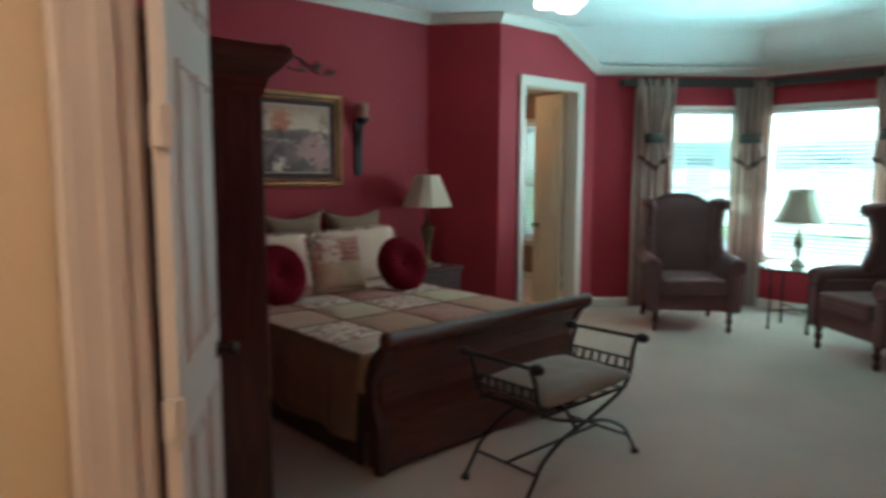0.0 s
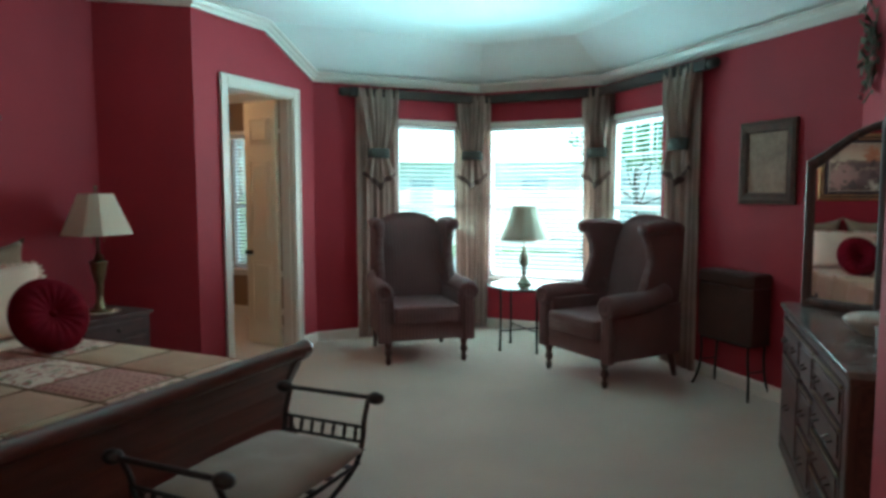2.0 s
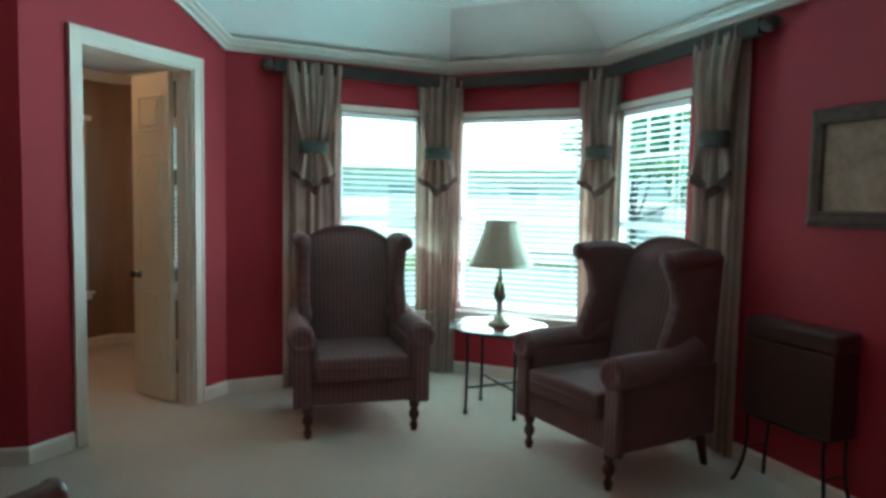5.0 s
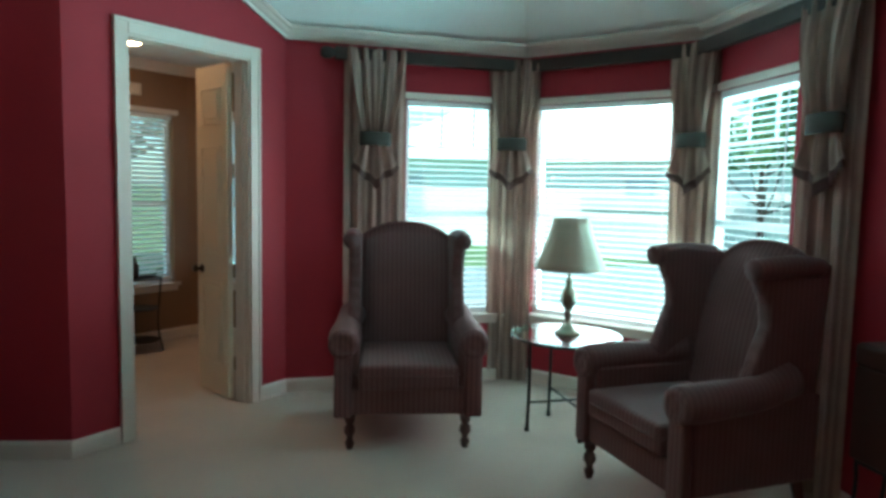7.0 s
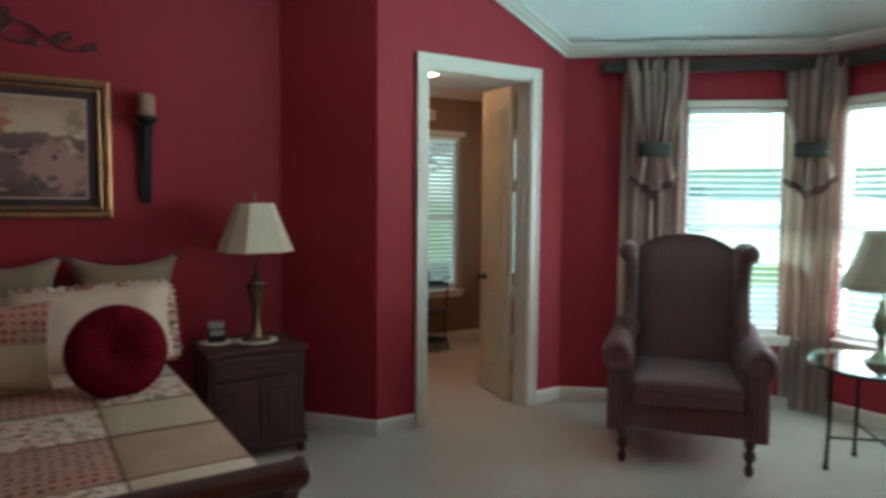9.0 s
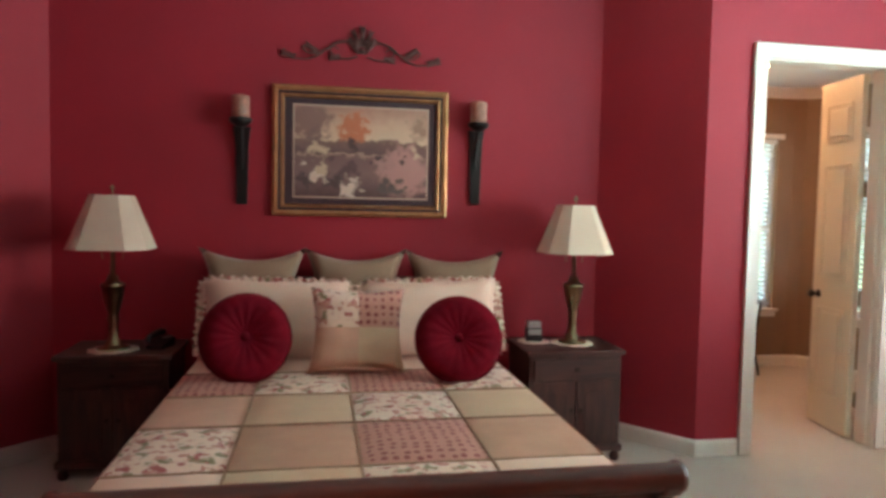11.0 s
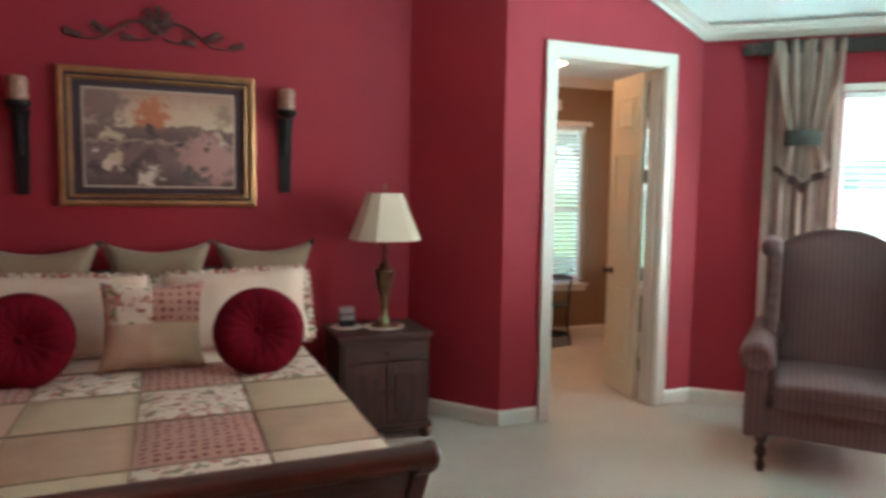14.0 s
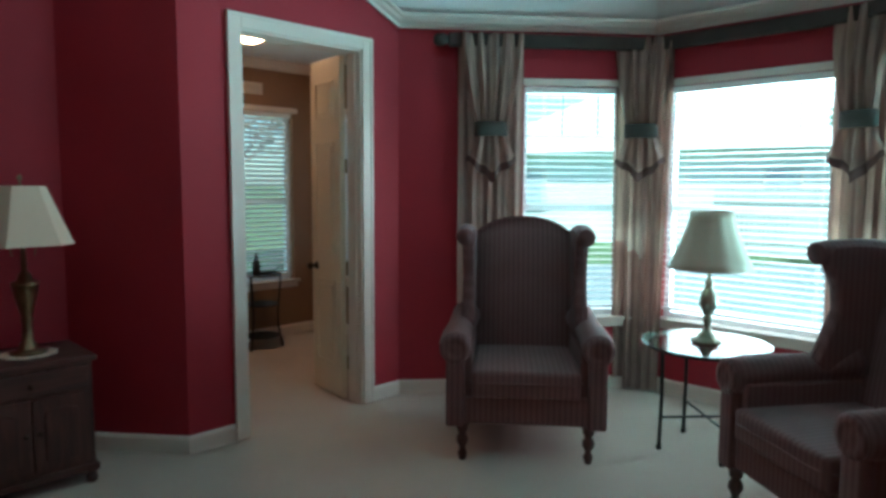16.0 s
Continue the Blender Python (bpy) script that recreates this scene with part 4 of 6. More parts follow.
# ---- bed ----
BX0, BX1 = 2.04, 3.665
bed = thing("bed", pose(0, 0, 0), "dark cherry sleigh bed with a rolled footboard", "bed")
sleigh = [(2.66, 0.04), (2.66, 0.3), (2.685, 0.42), (2.69, 0.55), (2.65, 0.68), (2.60, 0.76), (2.565, 0.80), (2.54, 0.842), (2.50, 0.835), (2.487, 0.80), (2.51, 0.765), (2.55, 0.74), (2.59, 0.66), (2.625, 0.55), (2.622, 0.42), (2.59, 0.3), (2.58, 0.04)]
sleigh = [(y - 0.19, z * 0.905) for y, z in sleigh]
part("footboard", prism(sleigh, 0, BX0 + 0.03, BX1 - 0.03, 0.006), CHERRY, bed, "cherry footboard with a scrolled top", smooth=False)
part("top_roll", lathe([(0, 0), (0.03, 0.0), (0.045, 0.01), (0.047, 0.03), (0.04, 0.045), (0.04, BX1 - BX0 + 0.02), (0.047, BX1 - BX0 + 0.035), (0.045, BX1 - BX0 + 0.055), (0.03, BX1 - BX0 + 0.065), (0, BX1 - BX0 + 0.065)], 20, pose(BX0 - 0.03, 2.33, 0.728, 0, 90, 0)), CHERRY, bed, smooth=True)
for x0, x1 in ((BX0 - 0.02, BX0 + 0.04), (BX1 - 0.04, BX1 + 0.02)):
    part("end_post", prism([(y + (0.012 if y > 2.41 else -0.012), z * 0.985) for y, z in sleigh], 0, x0, x1, 0.008), CHERRY_UP, bed)
for x in (BX0 + 0.01, BX1 - 0.01):
    part("side_rail", box(x - 0.015, x + 0.015, 2.45, 4.72, 0.2, 0.4, 0.005), DARK_WOOD, bed)
part("headboard", prism([(4.75, 0.05), (4.75, 0.85), (4.78, 1.0), (4.83, 1.06), (4.83, 0.05)], 0, BX0, BX1, 0.006), CHERRY, bed)
part("base_panel", box(BX0 + 0.03, BX1 - 0.03, 2.52, 4.7, 0.26, 0.36), DARK_WOOD, bed)
for x in (BX0 + 0.02, BX1 - 0.02):
    part("foot", lathe([(0, 0), (0.03, 0), (0.04, 0.03), (0.03, 0.06), (0.034, 0.09)], 14, pose(x, 2.43, 0)), CHERRY_UP, bed)

mattress = thing("mattress", pose(0, 0, 0), "thick mattress hidden under the patchwork quilt", "mattress")
part("body", box(BX0 + 0.01, BX1 - 0.01, 2.52, 4.72, 0.362, 0.61, 0.04, 3), CREAM_CLOTH, mattress)

quilt = thing("patchwork_quilt", pose(0, 0, 0), "cream, tan and rose floral patchwork quilt spread over the bed", "quilt")
QX = [2.0, 2.38, 2.81, 3.25, 3.66]
QY = [2.525, 2.77, 3.23, 3.66, 4.08]
QZ = 0.64
part("backing", box(QX[0] + 0.012, QX[-1] - 0.012, 2.52, 4.71, 0.613, QZ - 0.012, 0.006), CREAM_CLOTH, quilt)
LAYOUT = [[CREAM_CLOTH, SAGE_CLOTH, FLORAL, CREAM_CLOTH], [FLORAL, TAN_CLOTH, DOTS, TAN_CLOTH], [PEACH_CLOTH, SAGE_CLOTH, FLORAL, SAGE_CLOTH], [DOTS, FLORAL, DOTS, FLORAL]]


def patch(x0, x1, y0, y1, z, puff, seed):
    """A quilted square, puffed between its seams."""
    bm = bmesh.new()
    n = 9
    g = [[bm.verts.new((x0 + (x1 - x0) * i / n, y0 + (y1 - y0) * k / n,
                        z - 0.010 + (0.010 + puff * (1 + 0.5 * noise.noise((i * 0.6 + seed, k * 0.6, seed)))) * min(1, 4.5 * min(i, n - i) / n) ** 0.5 * min(1, 4.5 * min(k, n - k) / n) ** 0.5)) for k in range(n + 1)] for i in range(n + 1)]
    for i in range(n):
        for k in range(n):
            bm.faces.new((g[i][k], g[i + 1][k], g[i + 1][k + 1], g[i][k + 1]))
    return bm


for r in range(4):
    for c in range(4):
        part("patch", patch(QX[c] + 0.001, QX[c + 1] - 0.001, QY[r] + 0.001, QY[r + 1] - 0.001, QZ, 0.007, r * 4 + c), LAYOUT[r][c], quilt, smooth=True)
part("patch", patch(QX[0] + 0.004, QX[-1] - 0.004, QY[4] + 0.004, 4.70, QZ, 0.006, 31), CREAM_CLOTH, quilt, smooth=True)
# brown strips along the seams paint the soft shading between the patches
for x in QX[1:4]:
    part("seam_shade", box(x - 0.0035, x + 0.0035, QY[0], QY[4], QZ - 0.011, QZ - 0.002, 0.002), SEAM_SHADE, quilt)
for y in QY[1:]:
    part("seam_shade", box(QX[0] + 0.01, QX[-1] - 0.01, y - 0.003, y + 0.003, QZ - 0.011, QZ - 0.003, 0.002), SEAM_SHADE, quilt)


def hanging(x, out, y0, y1, drop, mat, seed):
    """The side of the quilt falling from the mattress, with slow folds."""
    bm = bmesh.new()
    n, k2 = 16, 8
    g = []
    for i in range(n + 1):
        row = []
        for k in range(k2 + 1):
            t, y = k / k2, y0 + (y1 - y0) * i / n
            sway = 0.02 * t * math.sin(y * 13 + seed) + 0.012 * t * noise.noise((y * 3, t, seed))
            round_ = 0.02 * (1 - math.cos(min(1, t * 5) * math.pi / 2)) if t < 0.2 else 0.02
            row.append(bm.verts.new((x + out * (round_ * 0.6 + 0.03 * t + sway), y, QZ - 0.004 - drop * t + 0.004 * math.sin(y * 21 + seed) * t)))
        g.append(row)
    for i in range(n):
        for k in range(k2):
            bm.faces.new((g[i][k], g[i + 1][k], g[i + 1][k + 1], g[i][k + 1]))
    bmesh.ops.solidify(bm, geom=bm.faces[:], thickness=0.006)
    return bm


for s, x in ((-1, QX[0] + 0.008), (1, QX[-1] - 0.008)):
    edges = [2.525, 2.77, 3.23, 3.66, 4.08, 4.70]
    mats = [TAN_CLOTH, PEACH_CLOTH, TAN_CLOTH, PEACH_CLOTH, TAN_CLOTH]
    for k in range(5):
        part("side_drop", hanging(x, s, edges[k], edges[k + 1] - 0.004, 0.47, mats[k], 2.0 * s), mats[k], quilt, smooth=True)
# the skirt's near-black colour stands for the shadow below the quilt
skirt = thing("bed_skirt", pose(0, 0, 0), "gathered bed skirt, coloured dark for the shadow under the quilt", "bed skirt")
for x, s in ((BX0 - 0.022, -1), (BX1 + 0.022, 1)):
    part("pleats", prism([(x + 0.006 * math.sin(k * 1.1), 2.53 + 0.012 * k) for k in range(178)] + [(x - s * 0.006 + 0.006 * math.sin(k * 1.1), 2.53 + 0.012 * k) for k in reversed(range(178))], 2, 0.02, 0.36), SKIRT, skirt)


def pillow(name, m, w, h, d, mat, label, seed, group="", pinch=0.35):
    root = thing(name, m, label, "pillow", group)
    part("cover", cushion(w, h, d, seed=seed, pinch=pinch), mat, root, smooth=True)
    return root


for k, (x, z) in enumerate(((2.276, 0), (2.88, 0), (3.49, -0.005))):
    p = pillow("euro_pillow", pose(x, 4.62, 0.652 + z, -13, 0, (2, 0, -3)[k]), 0.63, 0.6, 0.2, TAUPE_WEAVE, "square taupe woven pillow against the red wall", k, "row of taupe pillows", 1.3)
for k, x in enumerate((2.425, 3.30)):
    p = pillow("pillow_sham", pose(x, 4.29, 0.65, -19, (1.5, -1.5)[k], 0), 0.80, 0.45, 0.2, CREAM_CLOTH, "cream pillow sham with a ruffled floral edge", 5 + k, "pair of pillow shams")
    for s in (-1, 1):
        ruffle = bmesh.new()
        rows = [[ruffle.verts.new((s * (0.378 + 0.045 * t + 0.006 * math.sin(j * 1.6)), 0.018 * t * math.sin(j * 1.9), 0.02 + 0.41 * j / 40)) for t in (0, 0.5, 1)] for j in range(41)]
        for r, q in zip(rows, rows[1:]):
            for i in range(2):
                ruffle.faces.new((r[i], r[i + 1], q[i + 1], q[i]))
        part("ruffle", ruffle, FLORAL, p, "floral ruffle", smooth=True)
    top = bmesh.new()
    rows = [[top.verts.new((-0.38 + 0.76 * j / 60, 0.016 * t * math.sin(j * 1.9), 0.415 + 0.045 * t + 0.006 * math.sin(j * 1.3))) for t in (0, 0.5, 1)] for j in range(61)]
    for r, q in zip(rows, rows[1:]):
        for i in range(2):
            top.faces.new((r[i], r[i + 1], q[i + 1], q[i]))
    part("ruffle", top, FLORAL, p, "floral ruffle", smooth=True)

square = thing("patchwork_pillow", pose(2.855, 3.97, 0.65, -18, 1, 0), "small square pillow pieced from four prints", "pillow")
full = cushion(0.49, 0.44, 0.17, 16, 0.6, 9)
quads = [(FLORAL, -1, 1), (DOTS_UPRIGHT, 1, 1), (PEACH_CLOTH, -1, -1), (SAGE_CLOTH, 1, -1)]
for mat, sx, sz in quads:
    bm = full.copy()
    gone = [f for f in bm.faces if (f.calc_center_median().x * sx < 0) or ((f.calc_center_median().z - 0.22) * sz < 0)]
    bmesh.ops.delete(bm, geom=gone, context="FACES")
    part("patch", bm, mat, square, smooth=True)
full.free()


def round_cushion(m, label):
    """A round pleated cushion with a button, standing in the xz plane."""
    root = thing("round_cushion", m, label, "cushion", "pair of round red cushions")
    bm = bmesh.new()
    R, n = 0.215, 72
    prof = [(0.0, -0.035), (0.025, -0.04), (0.08, -0.068), (0.14, -0.078), (0.185, -0.066), (0.208, -0.035), (0.213, 0.0), (0.208, 0.035), (0.185, 0.066), (0.14, 0.078), (0.08, 0.068), (0, 0.04)]
    rings = []
    for r, y in prof:
        ring = []
        for i in range(n):
            a = 2 * math.pi * i / n
            pleat = 0.006 * math.sin(a * 18 + 4 * r) * math.sin(math.pi * min(1, r / R))
            ring.append(bm.verts.new((r * math.cos(a), y * (1 + pleat * 8) , R + r * math.sin(a))))
        rings.append(ring)
    for p, q in zip(rings, rings[1:]):
        for i in range(n):
            bm.faces.new((p[i], p[(i + 1) % n], q[(i + 1) % n], q[i]))
    bmesh.ops.remove_doubles(bm, verts=bm.verts, dist=1e-5)
    part("cover", bm, VELVET, root, smooth=True)
    part("button", lathe([(0, -0.008), (0.018, -0.004), (0.022, 0.006), (0, 0.012)], 14, pose(0, -0.036, R, 90, 0, 0)), VELVET, root, smooth=True)
    part("piping", tube([(R * math.cos(2 * math.pi * k / 48), 0, R + R * math.sin(2 * math.pi * k / 48)) for k in range(48)], 0.006, 6, True), VELVET, root)
    return root


round_cushion(pose(2.32, 3.86, 0.64, -19, 0, 4), "round crimson velvet cushion with button and radiating pleats")
round_cushion(pose(3.34, 3.76, 0.64, -22, 0, -6), "round crimson velvet cushion with button and radiating pleats")

# ---- bench at the foot of the bed ----
bench = thing("bench", pose(2.82, 1.9, 0) @ Matrix.Diagonal((1.06, 1.06, 0.9, 1)) @ Matrix.Translation((-2.805, -2.15, 0)), "black iron curule bench with scrolled arms and taupe cushion", "bench")
for x in (2.385, 3.225):
    out = 1 if x > 3 else -1
    part("arm_rail", tube([(x, 2.37, 0.735), (x, 1.93, 0.74)], 0.011, 10), IRON, bench)
    part("finial", lathe([(0, -0.03), (0.018, -0.028), (0.027, -0.012), (0.03, 0.008), (0.02, 0.03), (0.012, 0.034)], 14, pose(x, 1.925, 0.74, -90, 0, 0)), IRON, bench, smooth=True)
    part("back_finial", lathe([(0, -0.03), (0.018, -0.028), (0.027, -0.012), (0.03, 0.008), (0.02, 0.03), (0.012, 0.034)], 14, pose(x, 2.375, 0.735, 90, 0, 0)), IRON, bench, smooth=True)
    for y in (1.96, 2.34):
        part("arm_post", tube(curve([(x, y, 0.735), (x - out * 0.035, y, 0.64), (x - out * 0.05, y, 0.55), (x - out * 0.1, y, 0.46), (x - out * 0.22, y, 0.4), (x - out * 0.42, y, 0.335)], 6), 0.0105, 8), IRON, bench)
        part("leg", tube(curve([(x - out * 0.42, y, 0.335), (x - out * 0.25, y, 0.29), (x - out * 0.1, y, 0.2), (x - out * 0.03, y, 0.1), (x + out * 0.02, y, 0.02)], 6), 0.0105, 8), IRON, bench)
        part("foot", lathe([(0, 0), (0.02, 0.0), (0.024, 0.012), (0.014, 0.03)], 10, pose(x + out * 0.02, y, 0)), IRON, bench)
    part("side_rail", tube([(x - out * 0.038, 1.96, 0.61), (x - out * 0.038, 2.34, 0.61)], 0.008, 8), IRON, bench)
    part("side_rail", tube([(x - out * 0.052, 1.96, 0.545), (x - out * 0.052, 2.34, 0.545)], 0.008, 8), IRON, bench)
    for k in range(7):
        y = 1.995 + k * 0.052
        part("spindle", tube([(x - out * 0.038, y, 0.61), (x - out * 0.045, y, 0.58), (x - out * 0.052, y, 0.545)], [0.006, 0.009, 0.006], 6), IRON, bench)
    part("stretcher", tube([(x - out * 0.06, 1.96, 0.14), (x - out * 0.06, 2.34, 0.14)], 0.009, 8), IRON, bench)
for y in (1.96, 2.34):
    part("seat_rail", tube([(2.465, y, 0.455), (3.145, y, 0.455)], 0.009, 8), IRON, bench)
part("long_stretcher", tube([(2.45, 2.15, 0.14), (3.16, 2.15, 0.14)], 0.009, 8), IRON, bench)
for k in range(6):
    part("seat_bar", box(2.49 + k * 0.12, 2.52 + k * 0.12, 1.965, 2.335, 0.45, 0.456), IRON, bench)
seat = thing("bench_cushion", pose(2.82, 1.9, 0) @ Matrix.Diagonal((1.06, 1.06, 0.9, 1)) @ Matrix.Translation((-2.805, -2.15, 0)), "plump grey-taupe cushion on the iron bench", "cushion")
bm = moved(cushion(0.68, 0.46, 0.14, 18, 0.3, 21), pose(2.805, 1.92, 0.53, -90, 0, 0) @ Matrix.Identity(4))
part("cover", bm, BENCH_CLOTH, seat, smooth=True)


# ---- nightstands with their lamps ----
def nightstand(m, w, d, h, label):
    """Front faces local -y; origin at the middle of its foot."""
    root = thing("nightstand", m, label, "nightstand", "pair of nightstands")
    part("body", box(-w / 2 + 0.02, w / 2 - 0.02, -d / 2 + 0.02, d / 2 - 0.01, 0.09, h - 0.03, 0.004), DARK_UP, root)
    part("top", box(-w / 2, w / 2, -d / 2, d / 2, h - 0.03, h, 0.008, 3), DARK_WOOD, root)
    part("plinth", box(-w / 2 + 0.005, w / 2 - 0.005, -d / 2 + 0.005, d / 2 - 0.01, 0.06, 0.1, 0.008), DARK_WOOD, root)
    dr = part("drawer", box(-w / 2 + 0.045, w / 2 - 0.045, -d / 2 + 0.006, -d / 2 + 0.022, h - 0.165, h - 0.05, 0.005), DARK_WOOD, root)
    part("pull", lathe([(0, 0), (0.008, 0), (0.007, 0.012), (0.014, 0.02), (0, 0.026)], 12, pose(0, -d / 2 + 0.006, h - 0.107, 90, 0, 0)), KNOB, dr)
    for s in (-1, 1):
        x0, x1 = (0.004, w / 2 - 0.045) if s > 0 else (-w / 2 + 0.045, -0.004)
        do = part("door", box(x0, x1, -d / 2 + 0.008, -d / 2 + 0.022, 0.12, h - 0.18, 0.004), DARK_UP, root)
        arch = [(x0 + 0.05, 0.17), (x1 - 0.05, 0.17), (x1 - 0.05, h - 0.27)] + [((x0 + x1) / 2 + (x1 - x0 - 0.1) / 2 * math.cos(a), h - 0.27 + 0.035 * math.sin(a)) for a in [math.pi * k / 8 for k in range(1, 8)]] + [(x0 + 0.05, h - 0.27)]
        part("raised_panel", prism(arch, 1, -d / 2 + 0.001, -d / 2 + 0.009, 0.0035), DARK_UP, do)
        part("pull", lathe([(0, 0), (0.007, 0), (0.006, 0.01), (0.012, 0.018), (0, 0.023)], 10, pose(s * 0.03, -d / 2 + 0.008, h * 0.48, 90, 0, 0)), KNOB, do)
        for y in (-d / 2 + 0.035, d / 2 - 0.04):
            part("foot", lathe([(0, 0), (0.022, 0), (0.03, 0.02), (0.022, 0.045), (0.028, 0.06)], 12, pose(s * (w / 2 - 0.04), y, 0)), DARK_UP, root)
    return root


NH = 0.67
nightstand(pose(4.155, 4.515, 0), 0.61, 0.46, NH, "dark cherry nightstand with two panelled doors, under the brass lamp")
nightstand(pose(1.582, 4.61, 0), 0.60, 0.46, NH, "dark cherry nightstand beside the armoire and bed")


def bedside_lamp(m, label):
    root = thing("table_lamp", m, label, "table lamp", "pair of bedside lamps")
    part("base", lathe([(0, 0), (0.085, 0), (0.088, 0.012), (0.06, 0.02), (0.042, 0.03), (0.04, 0.05), (0.026, 0.06), (0.022, 0.15), (0.03, 0.17), (0.022, 0.19), (0.03, 0.21), (0.052, 0.30), (0.056, 0.345),
                        (0.062, 0.35), (0.062, 0.365), (0.035, 0.375), (0.026, 0.41), (0.012, 0.42), (0.01, 0.6), (0, 0.6)], 28), BRASS, root, smooth=True)
    part("shade", moved(bell_shade(0.238, 0.117, 0.295, 8), Matrix.Translation((0, 0, 0.558))), SHADE, root, "panelled cream lampshade")
    part("harp", tube(curve([(0.05, 0, 0.5), (0.07, 0, 0.65), (0.0, 0, 0.86), (-0.07, 0, 0.65), (-0.05, 0, 0.5)], 6), 0.003, 6), BRASS, root)
    part("finial", lathe([(0.005, 0.85), (0.005, 0.88), (0.013, 0.89), (0.009, 0.905), (0, 0.915)], 12), BRASS, root)
    return root


def doily(m, r, label):
    n = 60
    pts = [(r * (1 + 0.05 * math.cos(10 * 2 * math.pi * k / n)) * math.cos(2 * math.pi * k / n), r * (1 + 0.05 * math.cos(10 * 2 * math.pi * k / n)) * math.sin(2 * math.pi * k / n)) for k in range(n)]
    ob = link("doily", prism(pts, 2, 0, 0.003), DOILY)
    ob.matrix_basis = m
    return tagged(ob, label, "doily", "lace doilies")


doily(pose(4.215, 4.54, NH + 0.0005), 0.13, "round pale lace doily under the brass lamp")
doily(pose(3.985, 4.6, NH + 0.0005), 0.1, "round pale lace doily under the clock radio")
doily(pose(1.54, 4.55, NH + 0.0005), 0.13, "round pale lace doily under the brass lamp")
bedside_lamp(pose(4.215, 4.54, NH + 0.0035), "antique brass table lamp with panelled cream shade, unlit")
bedside_lamp(pose(1.54, 4.55, NH + 0.0035), "antique brass table lamp with panelled cream shade, unlit")
clock = thing("clock_radio", pose(3.985, 4.6, NH + 0.0035, 0, 0, -6), "small black and silver clock radio on a doily", "clock")
part("body", box(-0.05, 0.05, -0.035, 0.035, 0, 0.085, 0.012, 3), BLACK, clock)
part("face", box(-0.042, 0.042, -0.038, -0.0355, 0.045, 0.08, 0.001), SILVER, clock)
part("top", box(-0.044, 0.044, -0.03, 0.03, 0.0855, 0.125, 0.01, 3), SILVER, clock)
phone = thing("telephone", pose(1.775, 4.6, NH, 0, 0, -20), "small black telephone on the nightstand", "telephone")
part("base", prism([(-0.07, 0), (0.07, 0), (0.07, 0.055), (-0.07, 0.02)], 0, -0.05, 0.05, 0.006), BLACK, phone)
part("handset", tube(curve([(-0.03, -0.08, 0.045), (-0.03, -0.05, 0.065), (-0.03, 0.04, 0.08), (-0.03, 0.075, 0.075)], 5), 0.018, 10), BLACK, phone, smooth=True)
part("screen", box(0.01, 0.04, 0.0, 0.05, 0.0525, 0.062, 0.002), SILVER, phone)

# ---- things on the bed wall ----
def picture_frame(name, m, w, h, rail, deep, steps, label, category="picture"):
    """A mitred moulding round w x h (outer); local x along the wall, y out of it, origin at its middle on the wall."""
    root = thing(name, m, label, category)
    for s0, s1, y0, y1, mat in steps:
        bm = bmesh.new()
        def ring(e, y):
            return [bm.verts.new((sx * (w / 2 - e), y, sz * (h / 2 - e))) for sx, sz in ((-1, -1), (1, -1), (1, 1), (-1, 1))]
        rings = [ring(s0, 0.004), ring(s0, y0), ring((s0 + s1) / 2, max(y0, y1) + 0.004), ring(s1, y1), ring(s1, 0.004)]
        for p, q in zip(rings, rings[1:]):
            for k in range(4):
                bm.faces.new((p[k], p[(k + 1) % 4], q[(k + 1) % 4], q[k]))
        part("frame_moulding", bm, mat, root)
    return root


